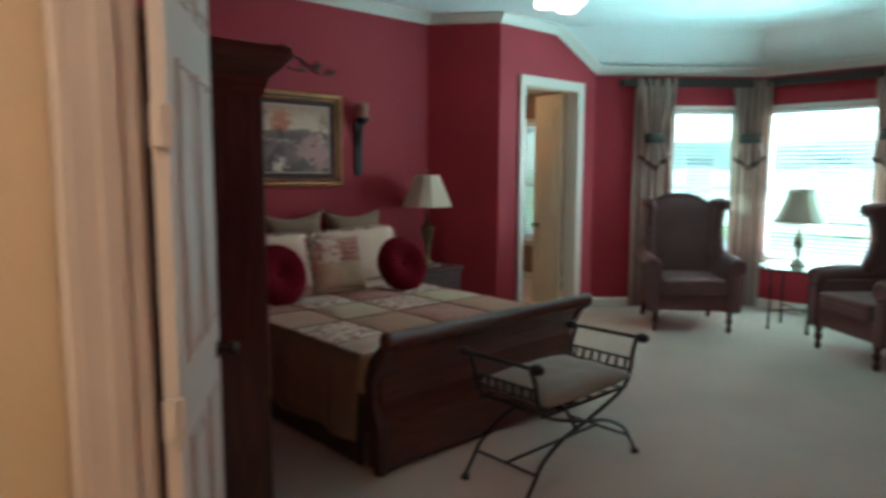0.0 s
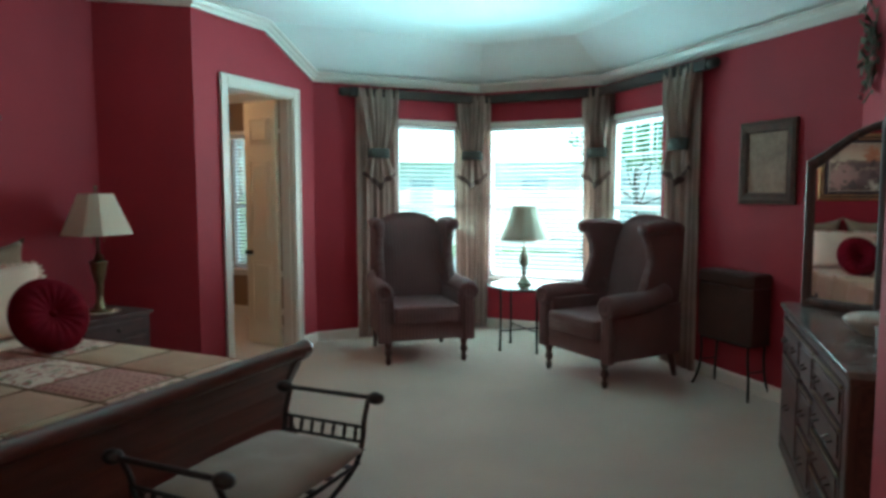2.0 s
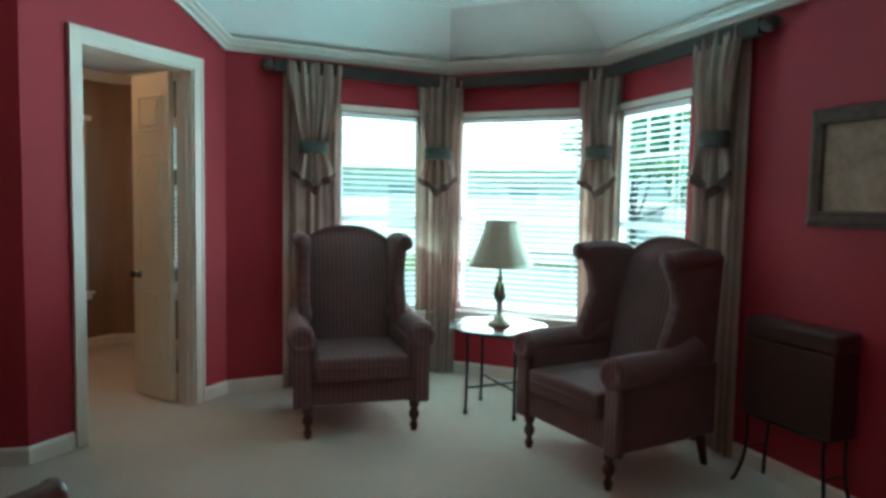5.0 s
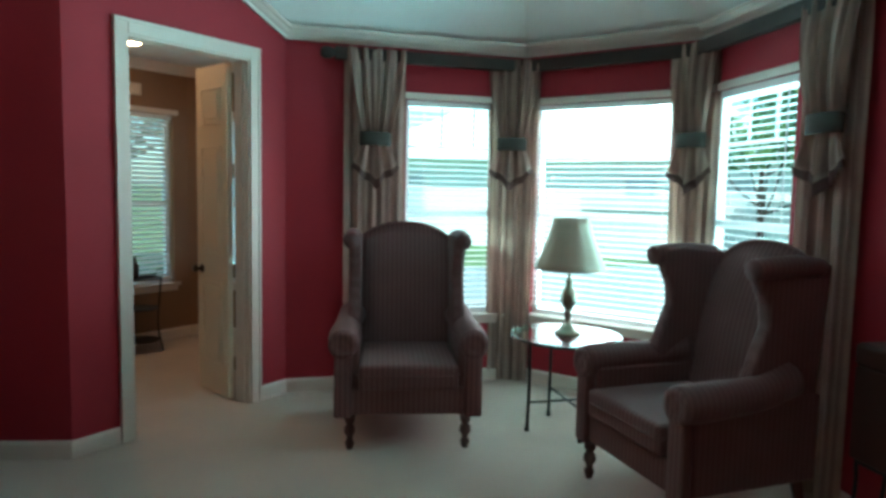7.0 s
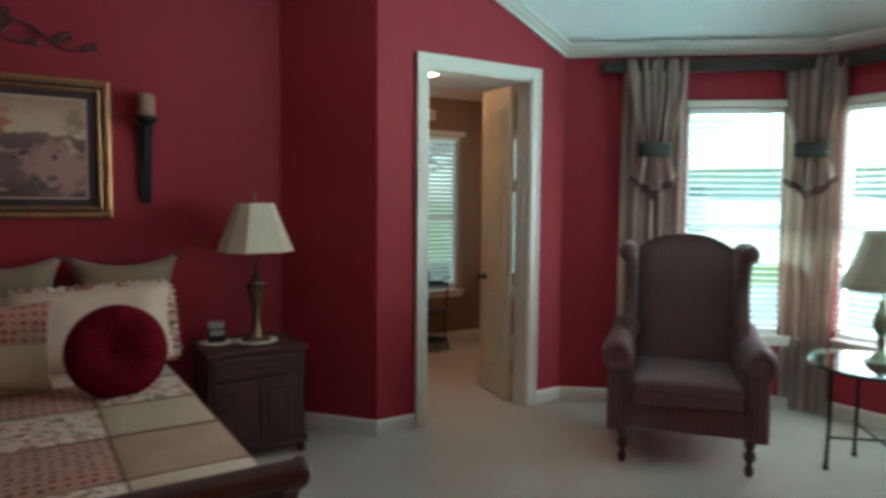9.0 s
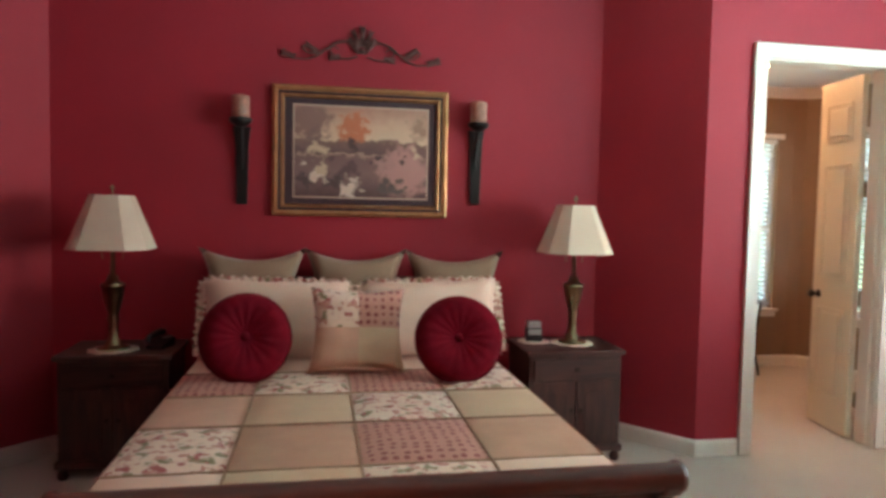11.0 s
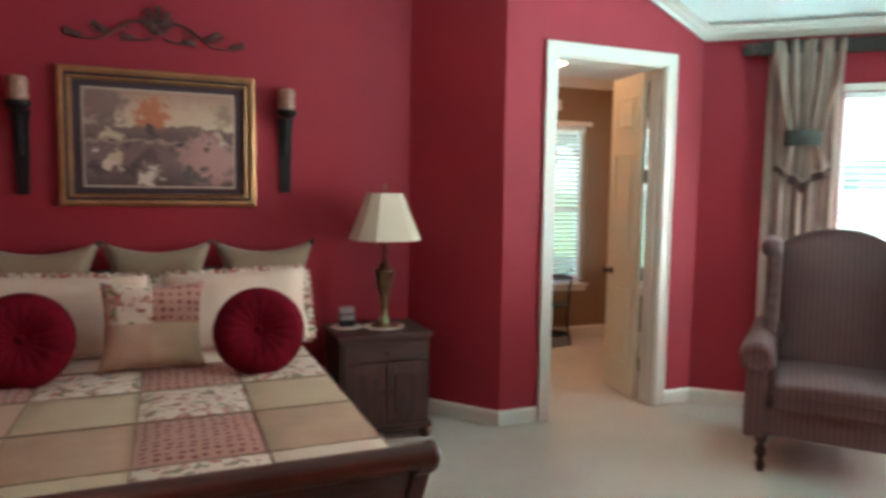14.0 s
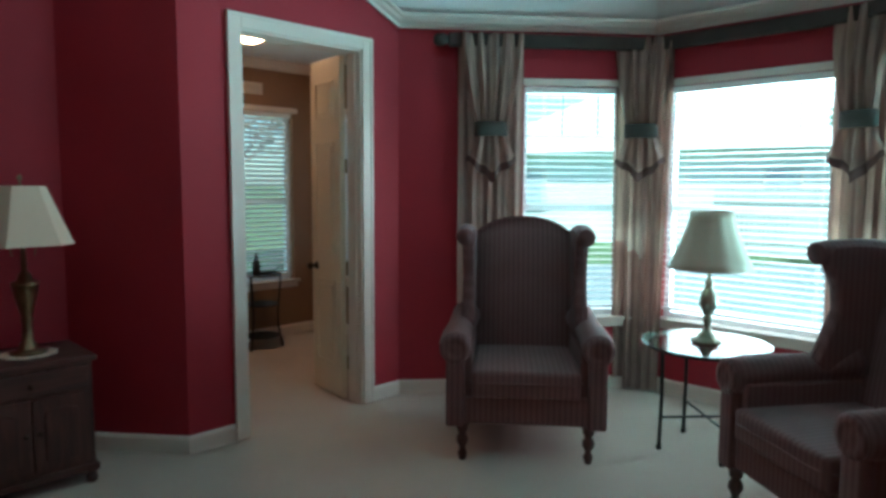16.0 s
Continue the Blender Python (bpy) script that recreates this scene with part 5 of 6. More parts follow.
# the big print: a river bank at dusk, with a round red tree and pale flowers
def dusk_print():
    m = material("dusk_landscape_print", (0.5, 0.3, 0.25), 0.55)
    n, l = m.node_tree.nodes, m.node_tree.links
    co = next(x for x in n if x.type == "TEX_COORD")
    sep = n.new("ShaderNodeSeparateXYZ")
    l.new(co.outputs["Object"], sep.inputs[0])
    ns = n.new("ShaderNodeTexNoise")
    ns.inputs["Scale"].default_value, ns.inputs["Detail"].default_value = 20, 6
    l.new(co.outputs["Object"], ns.inputs["Vector"])
    wob = n.new("ShaderNodeMath")
    wob.operation = "MULTIPLY_ADD"
    wob.inputs[1].default_value = 0.1
    l.new(ns.outputs["Fac"], wob.inputs[0])
    l.new(sep.outputs["Z"], wob.inputs[2])
    sky_r = n.new("ShaderNodeValToRGB")
    e = sky_r.color_ramp.elements
    e[0].position, e[0].color = 0.0, (0.1, 0.05, 0.045, 1)
    e[1].position, e[1].color = 1.0, (0.42, 0.22, 0.16, 1)
    for p, c in ((0.25, (0.22, 0.12, 0.11, 1)), (0.46, (0.19, 0.1, 0.095, 1)), (0.48, (0.42, 0.26, 0.2, 1)), (0.5, (0.14, 0.075, 0.07, 1)), (0.63, (0.2, 0.11, 0.09, 1)), (0.645, (0.62, 0.43, 0.3, 1)), (0.8, (0.6, 0.37, 0.26, 1))):
        k = e.new(p)
        k.color = c
    mr = n.new("ShaderNodeMapRange")
    mr.inputs[1].default_value, mr.inputs[2].default_value = -0.22, 0.32
    l.new(wob.outputs[0], mr.inputs[0])
    l.new(mr.outputs[0], sky_r.inputs[0])
    def blob(x, z, r, soft, colour, before):
        d = n.new("ShaderNodeVectorMath")
        d.operation = "DISTANCE"
        d.inputs[1].default_value = (-x, 0, z)
        l.new(co.outputs["Object"], d.inputs[0])
        a = n.new("ShaderNodeMath")
        a.operation = "MULTIPLY_ADD"
        a.inputs[1].default_value = 0.27
        l.new(ns.outputs["Fac"], a.inputs[0])
        l.new(d.outputs["Value"], a.inputs[2])
        r1 = n.new("ShaderNodeMapRange")
        r1.inputs[1].default_value, r1.inputs[2].default_value = r + 0.13 - soft, r + 0.13 + soft
        r1.inputs[3].default_value, r1.inputs[4].default_value = 1, 0
        l.new(a.outputs[0], r1.inputs[0])
        mx = n.new("ShaderNodeMix")
        mx.data_type = "RGBA"
        l.new(r1.outputs[0], mx.inputs[0])
        l.new(before, mx.inputs[6])
        mx.inputs[7].default_value = (*colour, 1)
        return mx.outputs[2]
    out = sky_r.outputs[0]
    dark, plum, cream, straw = (0.08, 0.045, 0.045), (0.12, 0.06, 0.06), (0.66, 0.5, 0.4), (0.56, 0.4, 0.27)
    for args in ((-0.32, 0.19, 0.13, 0.04, (0.24, 0.125, 0.105)), (-0.27, 0.07, 0.07, 0.03, (0.2, 0.11, 0.1)), (-0.057, 0.145, 0.085, 0.02, (0.52, 0.15, 0.07)), (-0.07, 0.035, 0.035, 0.015, dark),
                 (0.36, 0.15, 0.07, 0.03, (0.34, 0.2, 0.14)), (0.27, -0.11, 0.16, 0.03, (0.47, 0.23, 0.2)), (0.13, -0.06, 0.06, 0.02, (0.42, 0.22, 0.19)), (0.17, -0.2, 0.05, 0.012, (0.11, 0.08, 0.07)),
                 (0.25, -0.235, 0.035, 0.012, (0.13, 0.09, 0.08)), (-0.33, -0.18, 0.06, 0.02, dark), (-0.17, -0.18, 0.06, 0.02, dark), (-0.18, -0.055, 0.035, 0.012, plum), (-0.07, -0.1, 0.05, 0.015, plum),
                 (0.045, -0.06, 0.028, 0.01, dark), (0.28, -0.03, 0.02, 0.008, dark), (0.12, -0.015, 0.03, 0.01, dark), (-0.26, 0.0, 0.045, 0.012, straw), (-0.275, -0.15, 0.045, 0.012, cream),
                 (-0.24, -0.1, 0.03, 0.012, straw), (-0.07, -0.22, 0.055, 0.012, cream), (0.36, 0.0, 0.03, 0.012, straw), (0.0, -0.05, 0.025, 0.01, (0.42, 0.28, 0.24)), (-0.35, -0.06, 0.02, 0.008, cream)):
        out = blob(*args, out)
    l.new(out, n["Principled BSDF"].inputs["Base Color"])
    return m


pic = picture_frame("framed_picture", pose(2.912, 4.85, 1.828, 0, 0, 180), 1.085, 0.795, 0.07, 0.03,
                    [(0.0, 0.035, 0.03, 0.036, GOLD), (0.0355, 0.05, 0.03, 0.026, MAT_DARK), (0.0505, 0.072, 0.026, 0.014, GOLD)], "dusk landscape print in a wide gilt frame with dark mat")
part("mat", box(-0.472, 0.472, 0.002, 0.010, -0.328, 0.328), MAT_DARK, pic, "dark mat board")
part("inner_mat", box(-0.42, 0.42, 0.0105, 0.0125, -0.287, 0.287), MAT_LIGHT, pic, "pale bevelled inner mat")
part("print", box(-0.41, 0.41, 0.013, 0.0145, -0.277, 0.277), dusk_print(), pic, "dusk landscape print")


def candle_sconce(m, label):
    """Long iron arm with a cup and a carved candle; local y out of the wall, z = 0 at its foot."""
    root = thing("candle_sconce", m, label, "wall sconce", "pair of candle sconces")
    part("back_arm", prism([(-0.03, 0.0), (0.03, 0.0), (0.038, 0.35), (0.05, 0.44), (-0.05, 0.44), (-0.038, 0.35)], 1, 0.004, 0.022, 0.004), IRON, root)
    part("bracket", tube(curve([(0, 0.013, 0.2), (0, 0.03, 0.3), (0, 0.05, 0.38), (0, 0.07, 0.44)], 5), [0.012] * 15 + [0.014], 8), IRON, root)
    part("cup", lathe([(0, 0.43), (0.025, 0.43), (0.058, 0.455), (0.064, 0.475), (0.056, 0.48), (0, 0.478)], 20, pose(0, 0.075, 0)), IRON, root, smooth=True)
    part("candle", lathe([(0, 0.48), (0.047, 0.48), (0.05, 0.5), (0.048, 0.54), (0.051, 0.575), (0.047, 0.6), (0.036, 0.604), (0.03, 0.59), (0, 0.588)], 20, pose(0, 0.075, 0)), CANDLE, root, "carved brown candle", smooth=True)
    return root


candle_sconce(pose(2.192, 4.85, 1.492, 0, 0, 180) @ Matrix.Scale(1.07, 4), "black iron wall sconce with carved candle beside the picture")
candle_sconce(pose(3.64, 4.85, 1.522, 0, 0, 180) @ Matrix.Scale(1.07, 4), "black iron wall sconce with carved candle beside the picture")

scroll = thing("iron_scroll", pose(2.908, 4.838, 2.39, 0, 0, 180), "black wrought-iron scroll ornament above the picture", "wall ornament")
for s in (-1, 1):
    # two opposed S-scrolls a side, thinning towards their curled ends
    for name, line, r0 in (("upper_scroll", [(0.02, 0.05), (0.09, 0.115), (0.17, 0.1), (0.24, 0.05), (0.32, 0.035), (0.36, 0.065), (0.335, 0.09), (0.31, 0.075)], 0.009),
                           ("lower_scroll", [(0.03, 0.03), (0.1, 0.01), (0.17, 0.03), (0.2, 0.065), (0.17, 0.085), (0.145, 0.065)], 0.008),
                           ("end_scroll", [(0.24, 0.045), (0.32, 0.0), (0.41, 0.0), (0.475, 0.02), (0.485, 0.045), (0.46, 0.05)], 0.008)):
        path = curve([(s * x, 0, z) for x, z in line], 6)
        part(name, tube(path, [r0 * (1 - 0.55 * k / (len(path) - 1)) for k in range(len(path))], 6), RUST, scroll)
    for x, z, tall, lean in ((0.27, 0.04, 0.1, 58), (0.4, 0.005, 0.1, 76), (0.13, 0.02, 0.08, 95)):
        part("leaf", moved(cushion(0.042, tall, 0.014, 6, 0.9, 3), pose(s * x, 0, z, 0, lean * s, 0)), RUST, scroll)
    for lean, tall in ((24, 0.13), (52, 0.1)):
        part("palmette_leaf", moved(cushion(0.034, tall, 0.014, 6, 0.9, 5), pose(s * 0.012, 0, 0.08, 0, lean * s, 0)), RUST, scroll)
part("finial_leaf", moved(cushion(0.04, 0.15, 0.014, 6, 0.9, 4), pose(0, 0, 0.075)), RUST, scroll)
part("collar", lathe([(0, 0), (0.016, 0), (0.02, 0.012), (0.016, 0.026), (0, 0.026)], 12, pose(0, 0, 0.05)), RUST, scroll)

# ---- armoire ----
arm = thing("armoire", pose(0, 0, 0), "tall dark cherry armoire with carved doors and heavy cornice", "armoire")
AX0, AX1, AY0, AY1 = 0.76, 1.36, 2.25, 3.36
part("body", box(AX0, AX1, AY0, AY1, 0.1, 1.88, 0.006), CHERRY_UP, arm)
part("plinth", box(AX0, AX1 + 0.03, AY0 - 0.03, AY1 + 0.03, 0.0, 0.14, 0.012), CHERRY, arm)
corn = [(0.0, 1.86), (0.012, 1.9), (0.02, 1.93), (0.055, 1.965), (0.075, 2.0), (0.085, 2.02), (0.085, 2.045)]
bm = bmesh.new()
rings = [[bm.verts.new(p) for p in ((AX0, AY0 - o, z), (AX1 + o, AY0 - o, z), (AX1 + o, AY1 + o, z), (AX0, AY1 + o, z))] for o, z in corn]
for p, q in zip(rings, rings[1:]):
    for k in range(4):
        bm.faces.new((p[k], p[(k + 1) % 4], q[(k + 1) % 4], q[k]))
bm.faces.new(rings[-1])
bm.faces.new(rings[0])
part("cornice", bm, CHERRY, arm)
for y0, y1 in ((AY0 + 0.05, (AY0 + AY1) / 2 - 0.004), ((AY0 + AY1) / 2 + 0.004, AY1 - 0.05)):
    for z0, z1 in ((0.72, 1.8), (0.18, 0.68)):
        do = part("door", box(AX1 + 0.0005, AX1 + 0.02, y0, y1, z0, z1, 0.005), CHERRY_UP, arm)
        mid_y, half = (y0 + y1) / 2, (y1 - y0) / 2 - 0.07
        top = [(mid_y + half * math.cos(a), z1 - 0.2 + 0.11 * math.sin(a) ** 1.0) for a in [math.pi * k / 12 for k in range(13)]] if z1 > 1 else [(mid_y + half, z1 - 0.08), (mid_y - half, z1 - 0.08)]
        part("raised_panel", prism([(mid_y - half, z0 + 0.08), (mid_y + half, z0 + 0.08)] + top, 0, AX1 + 0.0205, AX1 + 0.03, 0.006), CHERRY_UP, do)
        if z1 > 1:
            part("carving", join(*[tube(curve([(AX1 + 0.034, mid_y + s * 0.02, z1 - 0.07), (AX1 + 0.036, mid_y + s * 0.07, z1 - 0.05), (AX1 + 0.036, mid_y + s * 0.13, z1 - 0.1), (AX1 + 0.034, mid_y + s * 0.15, z1 - 0.16)], 5), 0.009, 6) for s in (-1, 1)]), DARK_UP, do, "carved scroll")
        k_y = y1 - 0.03 if y0 < 2.7 else y0 + 0.03
        part("pull", lathe([(0, 0), (0.009, 0), (0.008, 0.014), (0.016, 0.022), (0, 0.03)], 12, pose(AX1 + 0.02, k_y, (z0 + z1) / 2, 0, 90, 0)), KNOB, do)

flowers = thing("flower_arrangement", pose(1.18, 3.12, 2.045), "dried flowers and leaves in a low bowl on the armoire", "flowers")
part("bowl", lathe([(0, 0), (0.07, 0), (0.12, 0.05), (0.13, 0.08), (0.118, 0.08), (0.1, 0.05), (0, 0.02)], 20), BRASS, flowers, smooth=True)
rnd = random.Random(4)
leaves = []
for k in range(46):
    a, r = rnd.uniform(0, 6.28), rnd.uniform(0.03, 0.2)
    leaves.append(moved(cushion(0.05, 0.1, 0.008, 4, 0.9, k), pose(r * math.cos(a), r * math.sin(a), 0.06 + rnd.uniform(0, 0.12), rnd.uniform(-60, 60), rnd.uniform(-60, 60), rnd.uniform(0, 360))))
part("leaves", join(*leaves), LEAF, flowers)
for k in range(9):
    a, r = rnd.uniform(0, 6.28), rnd.uniform(0.02, 0.15)
    part("flower", lathe([(0, 0), (0.02, 0.005), (0.035, 0.025), (0.03, 0.045), (0.012, 0.05), (0, 0.04)], 10, pose(r * math.cos(a), r * math.sin(a), 0.13 + rnd.uniform(0, 0.07), rnd.uniform(-40, 40), rnd.uniform(-40, 40))), ROSE, flowers)
panel = thing("wall_panel", pose(0.8345, 4.44, 1.73, 0, 0, -85), "narrow white framed panel on the red wall beside the armoire", "wall panel")
part("board", box(-0.12, 0.12, 0.004, 0.03, -0.26, 0.26, 0.004), TRIM, panel)
part("face", box(-0.09, 0.09, 0.0305, 0.033, -0.23, 0.23), CREAM_CLOTH, panel)

# ---- dresser side ----
STANDS = Matrix.Translation((5.15, 0.08, 0)) @ Matrix.Rotation(radians(5.5), 4, "Z") @ Matrix.Translation((-5.15, -0.08, 0))
DX0, DX1, DY0, DY1, DH = 3.56, 5.17, -0.33, 0.08, 0.90
dresser = thing("dresser", STANDS, "dark carved dresser with grey marble top and brass-edged drawers", "dresser")
part("body", box(DX0 + 0.03, DX1 - 0.03, DY0 + 0.01, DY1 - 0.02, 0.1, DH - 0.03, 0.005), DARK_WOOD, dresser)
part("marble_top", box(DX0, DX1, DY0, DY1 + 0.01, DH - 0.028, DH, 0.008, 3), MARBLE, dresser, "grey marble top")
part("top_moulding", box(DX0 + 0.012, DX1 - 0.012, DY0 + 0.01, DY1 - 0.002, DH - 0.055, DH - 0.0285, 0.008), DARK_WOOD, dresser)
part("plinth", box(DX0 + 0.015, DX1 - 0.015, DY0 + 0.01, DY1 - 0.005, 0.05, 0.13, 0.01), DARK_WOOD, dresser)
for x in (DX0 + 0.06, DX1 - 0.06):
    for y in (DY0 + 0.05, DY1 - 0.05):
        part("foot", lathe([(0, 0), (0.025, 0), (0.035, 0.02), (0.025, 0.05)], 12, pose(x, y, 0)), DARK_UP, dresser)
    part("corner_post", box(x - 0.035, x + 0.035, DY1 - 0.045, DY1 - 0.006, 0.13, DH - 0.055, 0.008), DARK_UP, dresser)
cols = [(DX0 + 0.1, DX0 + 0.62), (DX0 + 0.64, DX1 - 0.64), (DX1 - 0.62, DX1 - 0.1)]
for c, (x0, x1) in enumerate(cols):
    if c == 1:
        cells = [(0.16, 0.38), (0.4, 0.6), (0.62, 0.82)]
    elif c == 0:
        cells = [(0.16, 0.32), (0.335, 0.49), (0.505, 0.66), (0.675, 0.82)]
    else:
        cells = [(0.16, 0.62), (0.64, 0.82)]
    for z0, z1 in cells:
        dr = part("drawer" if z1 - z0 < 0.4 else "door", box(x0, x1, DY1 - 0.022, DY1 - 0.004, z0, z1, 0.004), DARK_WOOD, dresser)
        part("raised_field", box(x0 + 0.03, x1 - 0.03, DY1 - 0.0035, DY1 + 0.003, z0 + 0.03, z1 - 0.03, 0.003), DARK_WOOD, dr)
        # a brighter brass strip along the upper edge
        part("lip", box(x0, x1, DY1 - 0.0035, DY1 + 0.006, z1 - 0.012, z1, 0.003), BRASS, dr, "bright brass drawer lip")
        for k in ((0.25, 0.75) if x1 - x0 > 0.45 and z1 - z0 < 0.4 else (0.5,)):
            x = x0 + (x1 - x0) * k
            part("handle", tube(curve([(x - 0.035, DY1 + 0.004, (z0 + z1) / 2), (x - 0.03, DY1 + 0.022, (z0 + z1) / 2 - 0.01), (x, DY1 + 0.027, (z0 + z1) / 2 - 0.016), (x + 0.03, DY1 + 0.022, (z0 + z1) / 2 - 0.01), (x + 0.035, DY1 + 0.004, (z0 + z1) / 2)], 4), 0.0045, 6), KNOB, dr)

# triple mirror standing on the dresser: a wide middle and two wings folded forwards
def crest(w, lo, hi, e, n=12):
    """Outline of a wing: lo high at its outer edge (x = 0), hi at the hinge (x = w), shrunk by e."""
    pts = [(e, e), (w - e, e)]
    for k in range(n + 1):
        t = 1 - k / n
        pts.append((e + (w - 2 * e) * t, lo - e + (hi - lo) * math.sin(t * math.pi / 2) ** 1.2))
    return pts


def dome(w, lo, hi, e, n=18):
    pts = [(-w / 2 + e, e), (w / 2 - e, e)]
    for k in range(n + 1):
        t = k / n
        pts.append(((w / 2 - e) * (1 - 2 * t), lo - e + (hi - lo) * math.sin(math.pi * t)))
    return pts


def mirror_panel(parent, m, outline, *size):
    """Frame, glass and back of one leaf; it faces local +y."""
    bm = bmesh.new()
    rings = [[bm.verts.new((x, y, z)) for x, z in outline(*size, e)] for e, y in ((0, -0.02), (0, 0.014), (0.012, 0.024), (0.035, 0.022), (0.05, 0.01), (0.05, -0.012))]
    n = len(rings[0])
    for p, q in zip(rings, rings[1:]):
        for k in range(n):
            bm.faces.new((p[k], p[(k + 1) % n], q[(k + 1) % n], q[k]))
    leaf = part("mirror_leaf", moved(bm, m), DARK_UP, parent, "dark carved frame")
    part("mirror_glass", moved(prism(outline(*size, 0.048), 1, -0.004, 0.004), m), MIRROR, leaf, "clear mirror glass")
    part("backing", moved(prism(outline(*size, 0.01), 1, -0.026, -0.0205), m), DARK_WOOD, leaf)
    return leaf


mir = thing("dresser_mirror", STANDS @ pose(0, 0, DH) @ Matrix.Diagonal((1, 1, 0.94, 1)), "triple dresser mirror in a dark frame, one wing folded forward", "mirror")
mirror_panel(mir, pose(4.36, -0.30, 0), dome, 0.86, 1.04, 1.22)
mirror_panel(mir, pose(5.10, -0.01, 0, 0, 0, 226.5) @ Matrix.Diagonal((1, -1, 1, 1)), crest, 0.46, 0.85, 1.05)
mirror_panel(mir, pose(3.475, -0.28, 0, 0, 0, -4), crest, 0.46, 0.85, 1.05)
part("crest", join(*[tube(curve([(4.37 + s * 0.02, -0.28, 1.225), (4.37 + s * 0.09, -0.27, 1.25), (4.37 + s * 0.2, -0.275, 1.2), (4.37 + s * 0.28, -0.28, 1.14)], 6), [0.014] * 18 + [0.008], 8) for s in (-1, 1)]), DARK_UP, mir, "carved crest")
bowl = thing("lidded_dish", STANDS @ pose(4.3, -0.16, DH) @ Matrix.Scale(0.8, 4), "grey glazed lidded dish on the marble dresser top", "dish")
part("dish", lathe([(0, 0), (0.06, 0), (0.065, 0.012), (0.11, 0.035), (0.135, 0.065), (0.138, 0.075), (0, 0.075)], 28), CERAMIC, bowl, smooth=True)
part("lid", lathe([(0.142, 0.0755), (0.142, 0.085), (0.12, 0.105), (0.06, 0.12), (0, 0.124)], 28), CERAMIC, bowl, smooth=True)
box_ = thing("keepsake_box", STANDS @ pose(3.9, -0.16, DH), "small dark wooden box on the dresser", "box")
part("body", box(-0.1, 0.1, -0.06, 0.06, 0, 0.07, 0.005), DARK_WOOD, box_)
part("lid", box(-0.104, 0.104, -0.064, 0.064, 0.0705, 0.095, 0.008), DARK_WOOD, box_)

# dried wreath high on the wall over the dresser
wreath = thing("wall_swag", pose(5.62, -0.365, 2.34), "dried leaf and red berry swag on the red wall", "wall ornament")
rnd = random.Random(12)
leaves = []
for k in range(90):
    a = rnd.uniform(0, 6.28)
    r = rnd.uniform(0.05, 0.22)
    leaves.append(moved(cushion(0.03, 0.09, 0.006, 4, 0.9, k), pose(r * math.cos(a) * 1.1, rnd.uniform(0.0, 0.06), r * math.sin(a) * 1.3, rnd.uniform(-30, 30), rnd.uniform(0, 360), 0)))
part("leaves", join(*leaves), LEAF, wreath)
for k in range(14):
    a, r = rnd.uniform(0, 6.28), rnd.uniform(0.1, 0.3)
    part("berry", lathe([(0, -0.012), (0.012, -0.004), (0.012, 0.006), (0, 0.013)], 8, pose(r * math.cos(a), rnd.uniform(0.02, 0.06), r * math.sin(a))), ROSE, wreath)
part("stem_ring", tube([(0.14 * math.cos(k * 0.21), 0.012, 0.18 * math.sin(k * 0.21)) for k in range(30)], 0.008, 6, True), BARK, wreath)

# framed print on the long bay wall
a3, b3, len3, way3 = side(3)
art = picture_frame("framed_print", wall_pose(a3, way3, 0.74, 1.745), 0.53, 0.61, 0.06, 0.03, [(0.0, 0.06, 0.022, 0.03, AGED), (0.0605, 0.085, 0.026, 0.014, AGED)], "aged map-like print in a dull silver-brown frame", "picture")
part("print", box(-0.185, 0.185, 0.004, 0.013, -0.225, 0.225), PARCHMENT, art, "brown parchment print")

# chest on a slim iron stand
ch = thing("chest_on_stand", pose(6.43, 0.37, 0, 0, 0, 46), "brown leather chest on a slim black iron stand", "chest")
LEATHER = material("brown_leather", (0.05, 0.018, 0.014), 0.5, vary=0.25, scale=8, fine=140, bump=0.12)
part("body", box(-0.275, 0.275, -0.09, 0.09, 0.40, 0.82, 0.01, 3), LEATHER, ch)
part("lid", box(-0.281, 0.281, -0.096, 0.096, 0.8205, 0.93, 0.03, 4), LEATHER, ch)
for sx in (-1, 1):
    for sy in (-1, 1):
        part("leg", tube(curve([(sx * 0.24, sy * 0.08, 0.40), (sx * 0.235, sy * 0.078, 0.3), (sx * 0.25, sy * 0.08, 0.14), (sx * 0.275, sy * 0.105, 0.03), (sx * 0.29, sy * 0.12, 0.0)], 5), 0.0095, 8), IRON, ch)
part("stand_ring", tube([(-0.24, -0.08, 0.392), (0.24, -0.08, 0.392), (0.24, 0.08, 0.392), (-0.24, 0.08, 0.392)], 0.009, 6, True), IRON, ch)
for sx in (-1, 1):
    part("brace", tube([(sx * 0.24, -0.078, 0.2), (sx * 0.24, 0.078, 0.2)], 0.006, 6), IRON, ch)

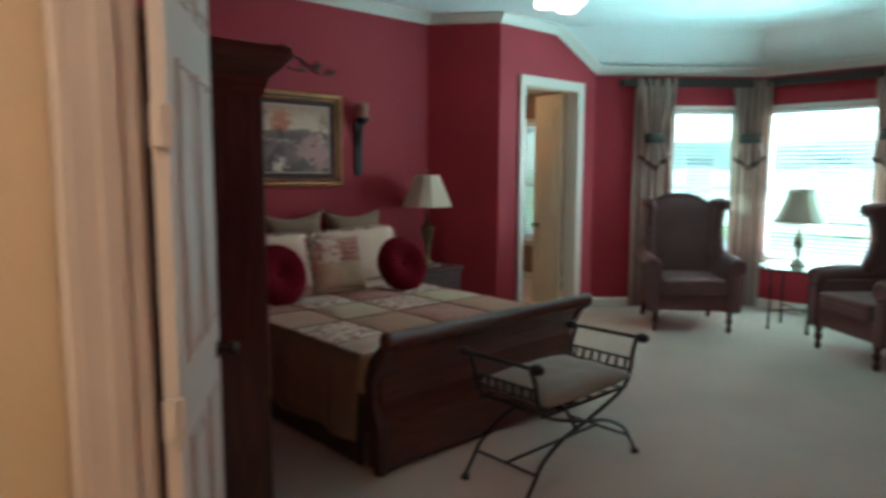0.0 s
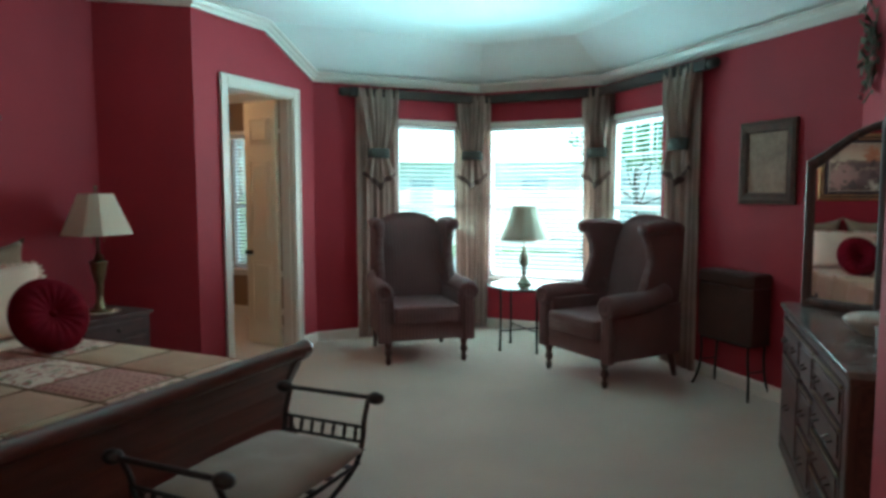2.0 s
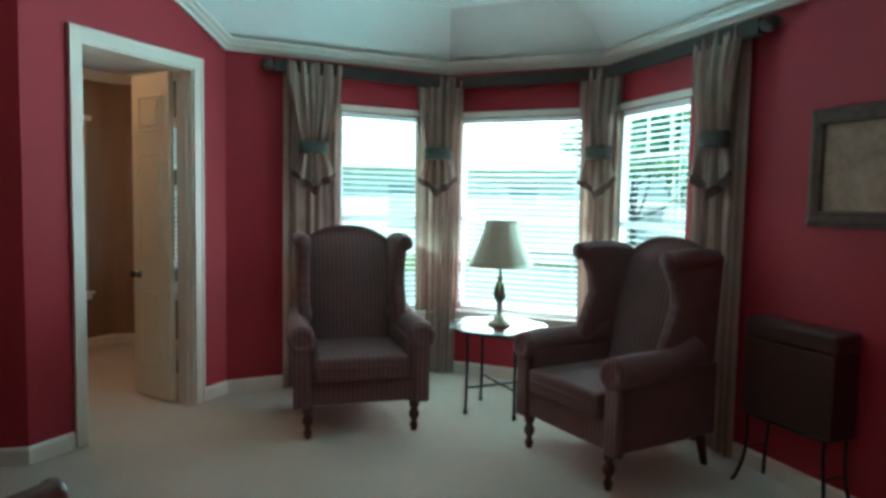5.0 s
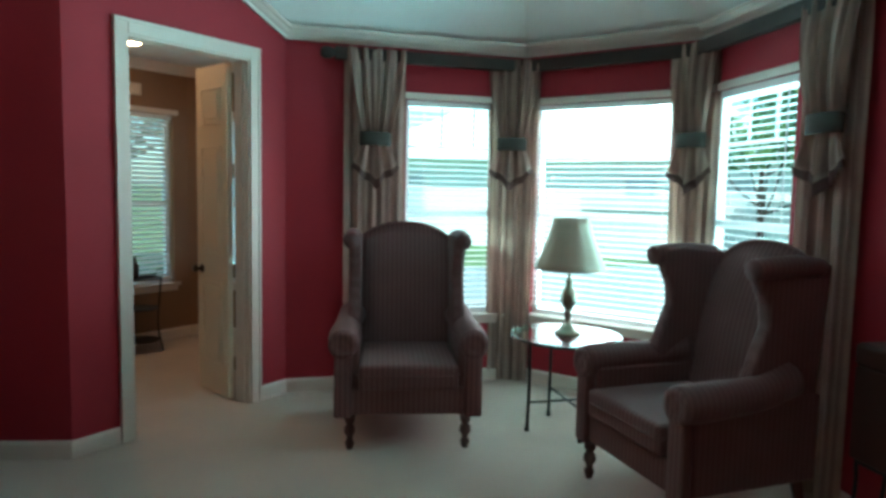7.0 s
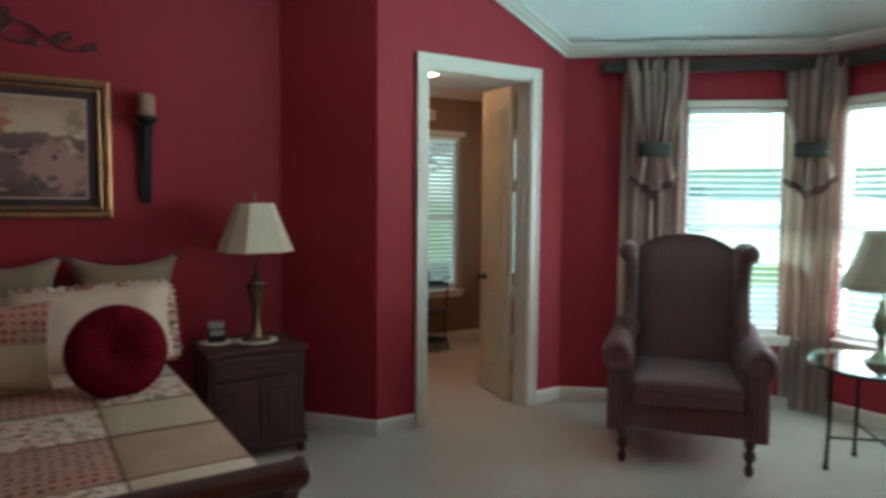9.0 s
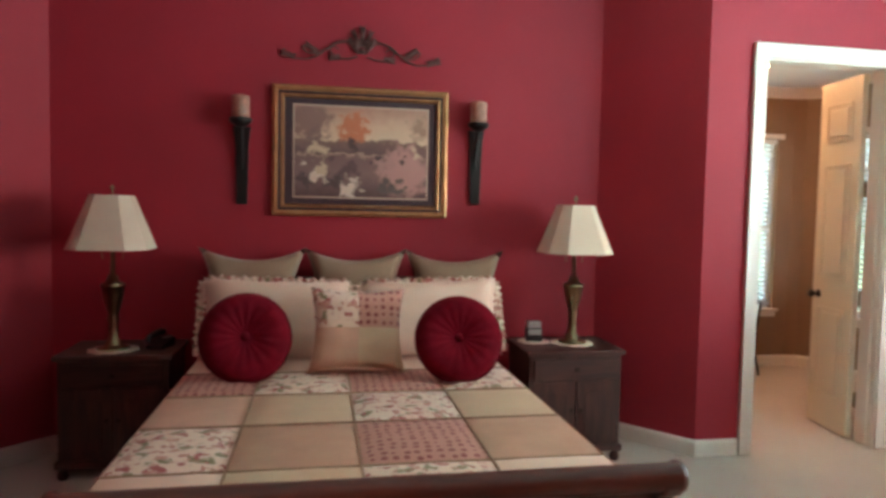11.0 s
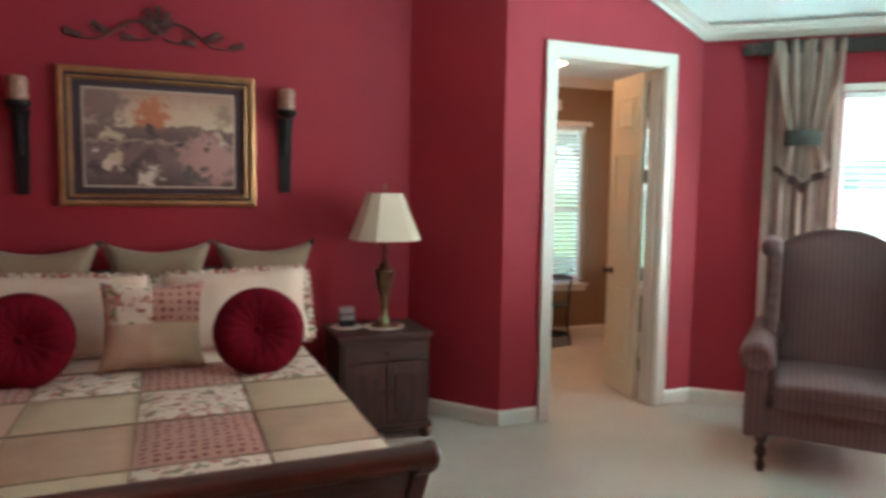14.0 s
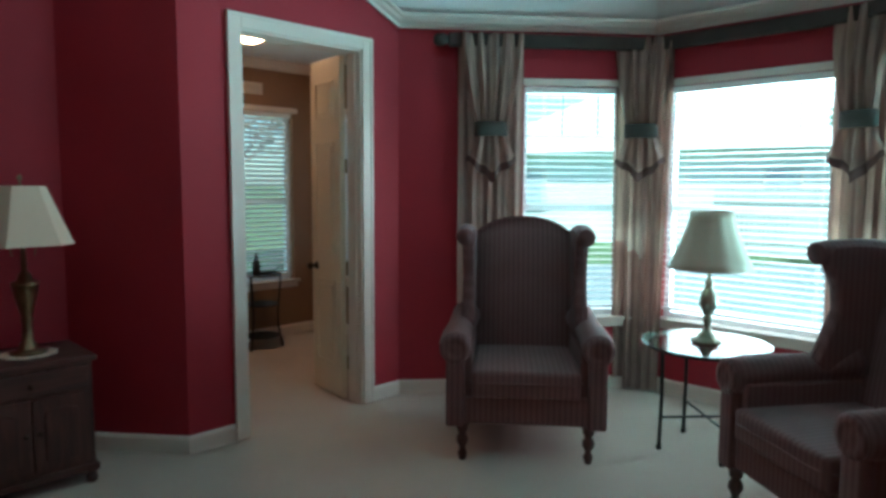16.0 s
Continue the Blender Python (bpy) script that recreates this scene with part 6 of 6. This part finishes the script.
# ---- ceiling light over the bed's foot ----
fix = thing("ceiling_light", pose(4.47, 3.2, H_FLAT), "lit three-globe frosted glass ceiling light", "ceiling light")
part("canopy", lathe([(0, 0), (0.09, 0), (0.085, -0.03), (0.03, -0.05), (0.02, -0.09), (0, -0.09)], 24), BRASS, fix, smooth=True)
for k in range(3):
    a = radians(20 + 120 * k)
    x, y = 0.13 * math.cos(a), 0.13 * math.sin(a)
    part("arm", tube(curve([(0, 0, -0.075), (x * 0.6, y * 0.6, -0.09), (x, y, -0.1)], 5), 0.008, 8), BRASS, fix)
    part("globe", lathe([(0.03, -0.1), (0.05, -0.115), (0.085, -0.15), (0.095, -0.19), (0.08, -0.215), (0, -0.225)], 20, pose(x, y, 0)), FIXTURE_GLASS, fix, smooth=True)

# ---- seen through the cream door ----
st = thing("plant_stand", pose(6.55, 6.28, 0), "black iron tiered stand under the window", "stand")
for z, r in ((0.12, 0.16), (0.42, 0.16), (0.7, 0.19)):
    part("shelf", lathe([(0, z - 0.012), (r, z - 0.012), (r + 0.006, z - 0.004), (r, z), (0, z)], 24), IRON, st)
for k in range(3):
    a = radians(90 + 120 * k)
    part("leg", tube(curve([(0.19 * math.cos(a), 0.19 * math.sin(a), 0.0), (0.15 * math.cos(a), 0.15 * math.sin(a), 0.25), (0.165 * math.cos(a), 0.165 * math.sin(a), 0.5), (0.185 * math.cos(a), 0.185 * math.sin(a), 0.7)], 5), 0.009, 8), IRON, st)
bottle = thing("bottle", pose(6.5, 6.27, 0.7), "dark glass bottle on the iron stand", "bottle")
part("body", lathe([(0, 0), (0.036, 0), (0.038, 0.02), (0.036, 0.11), (0.014, 0.15), (0.013, 0.2), (0, 0.2)], 18), BLACK, bottle, smooth=True)
tray = thing("iron_tray", pose(6.63, 6.3, 0.7), "small dark scroll-handled tray on the stand", "tray")
part("dish", lathe([(0, 0), (0.07, 0), (0.09, 0.012), (0.085, 0.016), (0, 0.006)], 18), IRON, tray)
part("handle", tube(curve([(0.08, 0, 0.012), (0.12, 0, 0.05), (0.16, 0, 0.055), (0.17, 0, 0.035)], 5), 0.005, 6), IRON, tray)
vent = thing("wall_vent", pose(6.62, 6.572, 2.46, 0, 0, 179), "white slotted air vent high on the brown wall", "air vent")
part("frame", join(box(-0.15, 0.15, 0.0, 0.012, -0.055, -0.04, 0.003), box(-0.15, 0.15, 0.0, 0.012, 0.04, 0.055, 0.003), box(-0.15, -0.135, 0.0, 0.012, -0.0395, 0.0395, 0.003), box(0.135, 0.15, 0.0, 0.012, -0.0395, 0.0395, 0.003)), TRIM, vent)
for k in range(5):
    o = part("slat", box(-0.134, 0.134, -0.001, 0.001, -0.009, 0.009), TRIM, vent)
    o.matrix_basis = pose(0, 0.007, -0.031 + 0.0155 * k, 35, 0, 0)
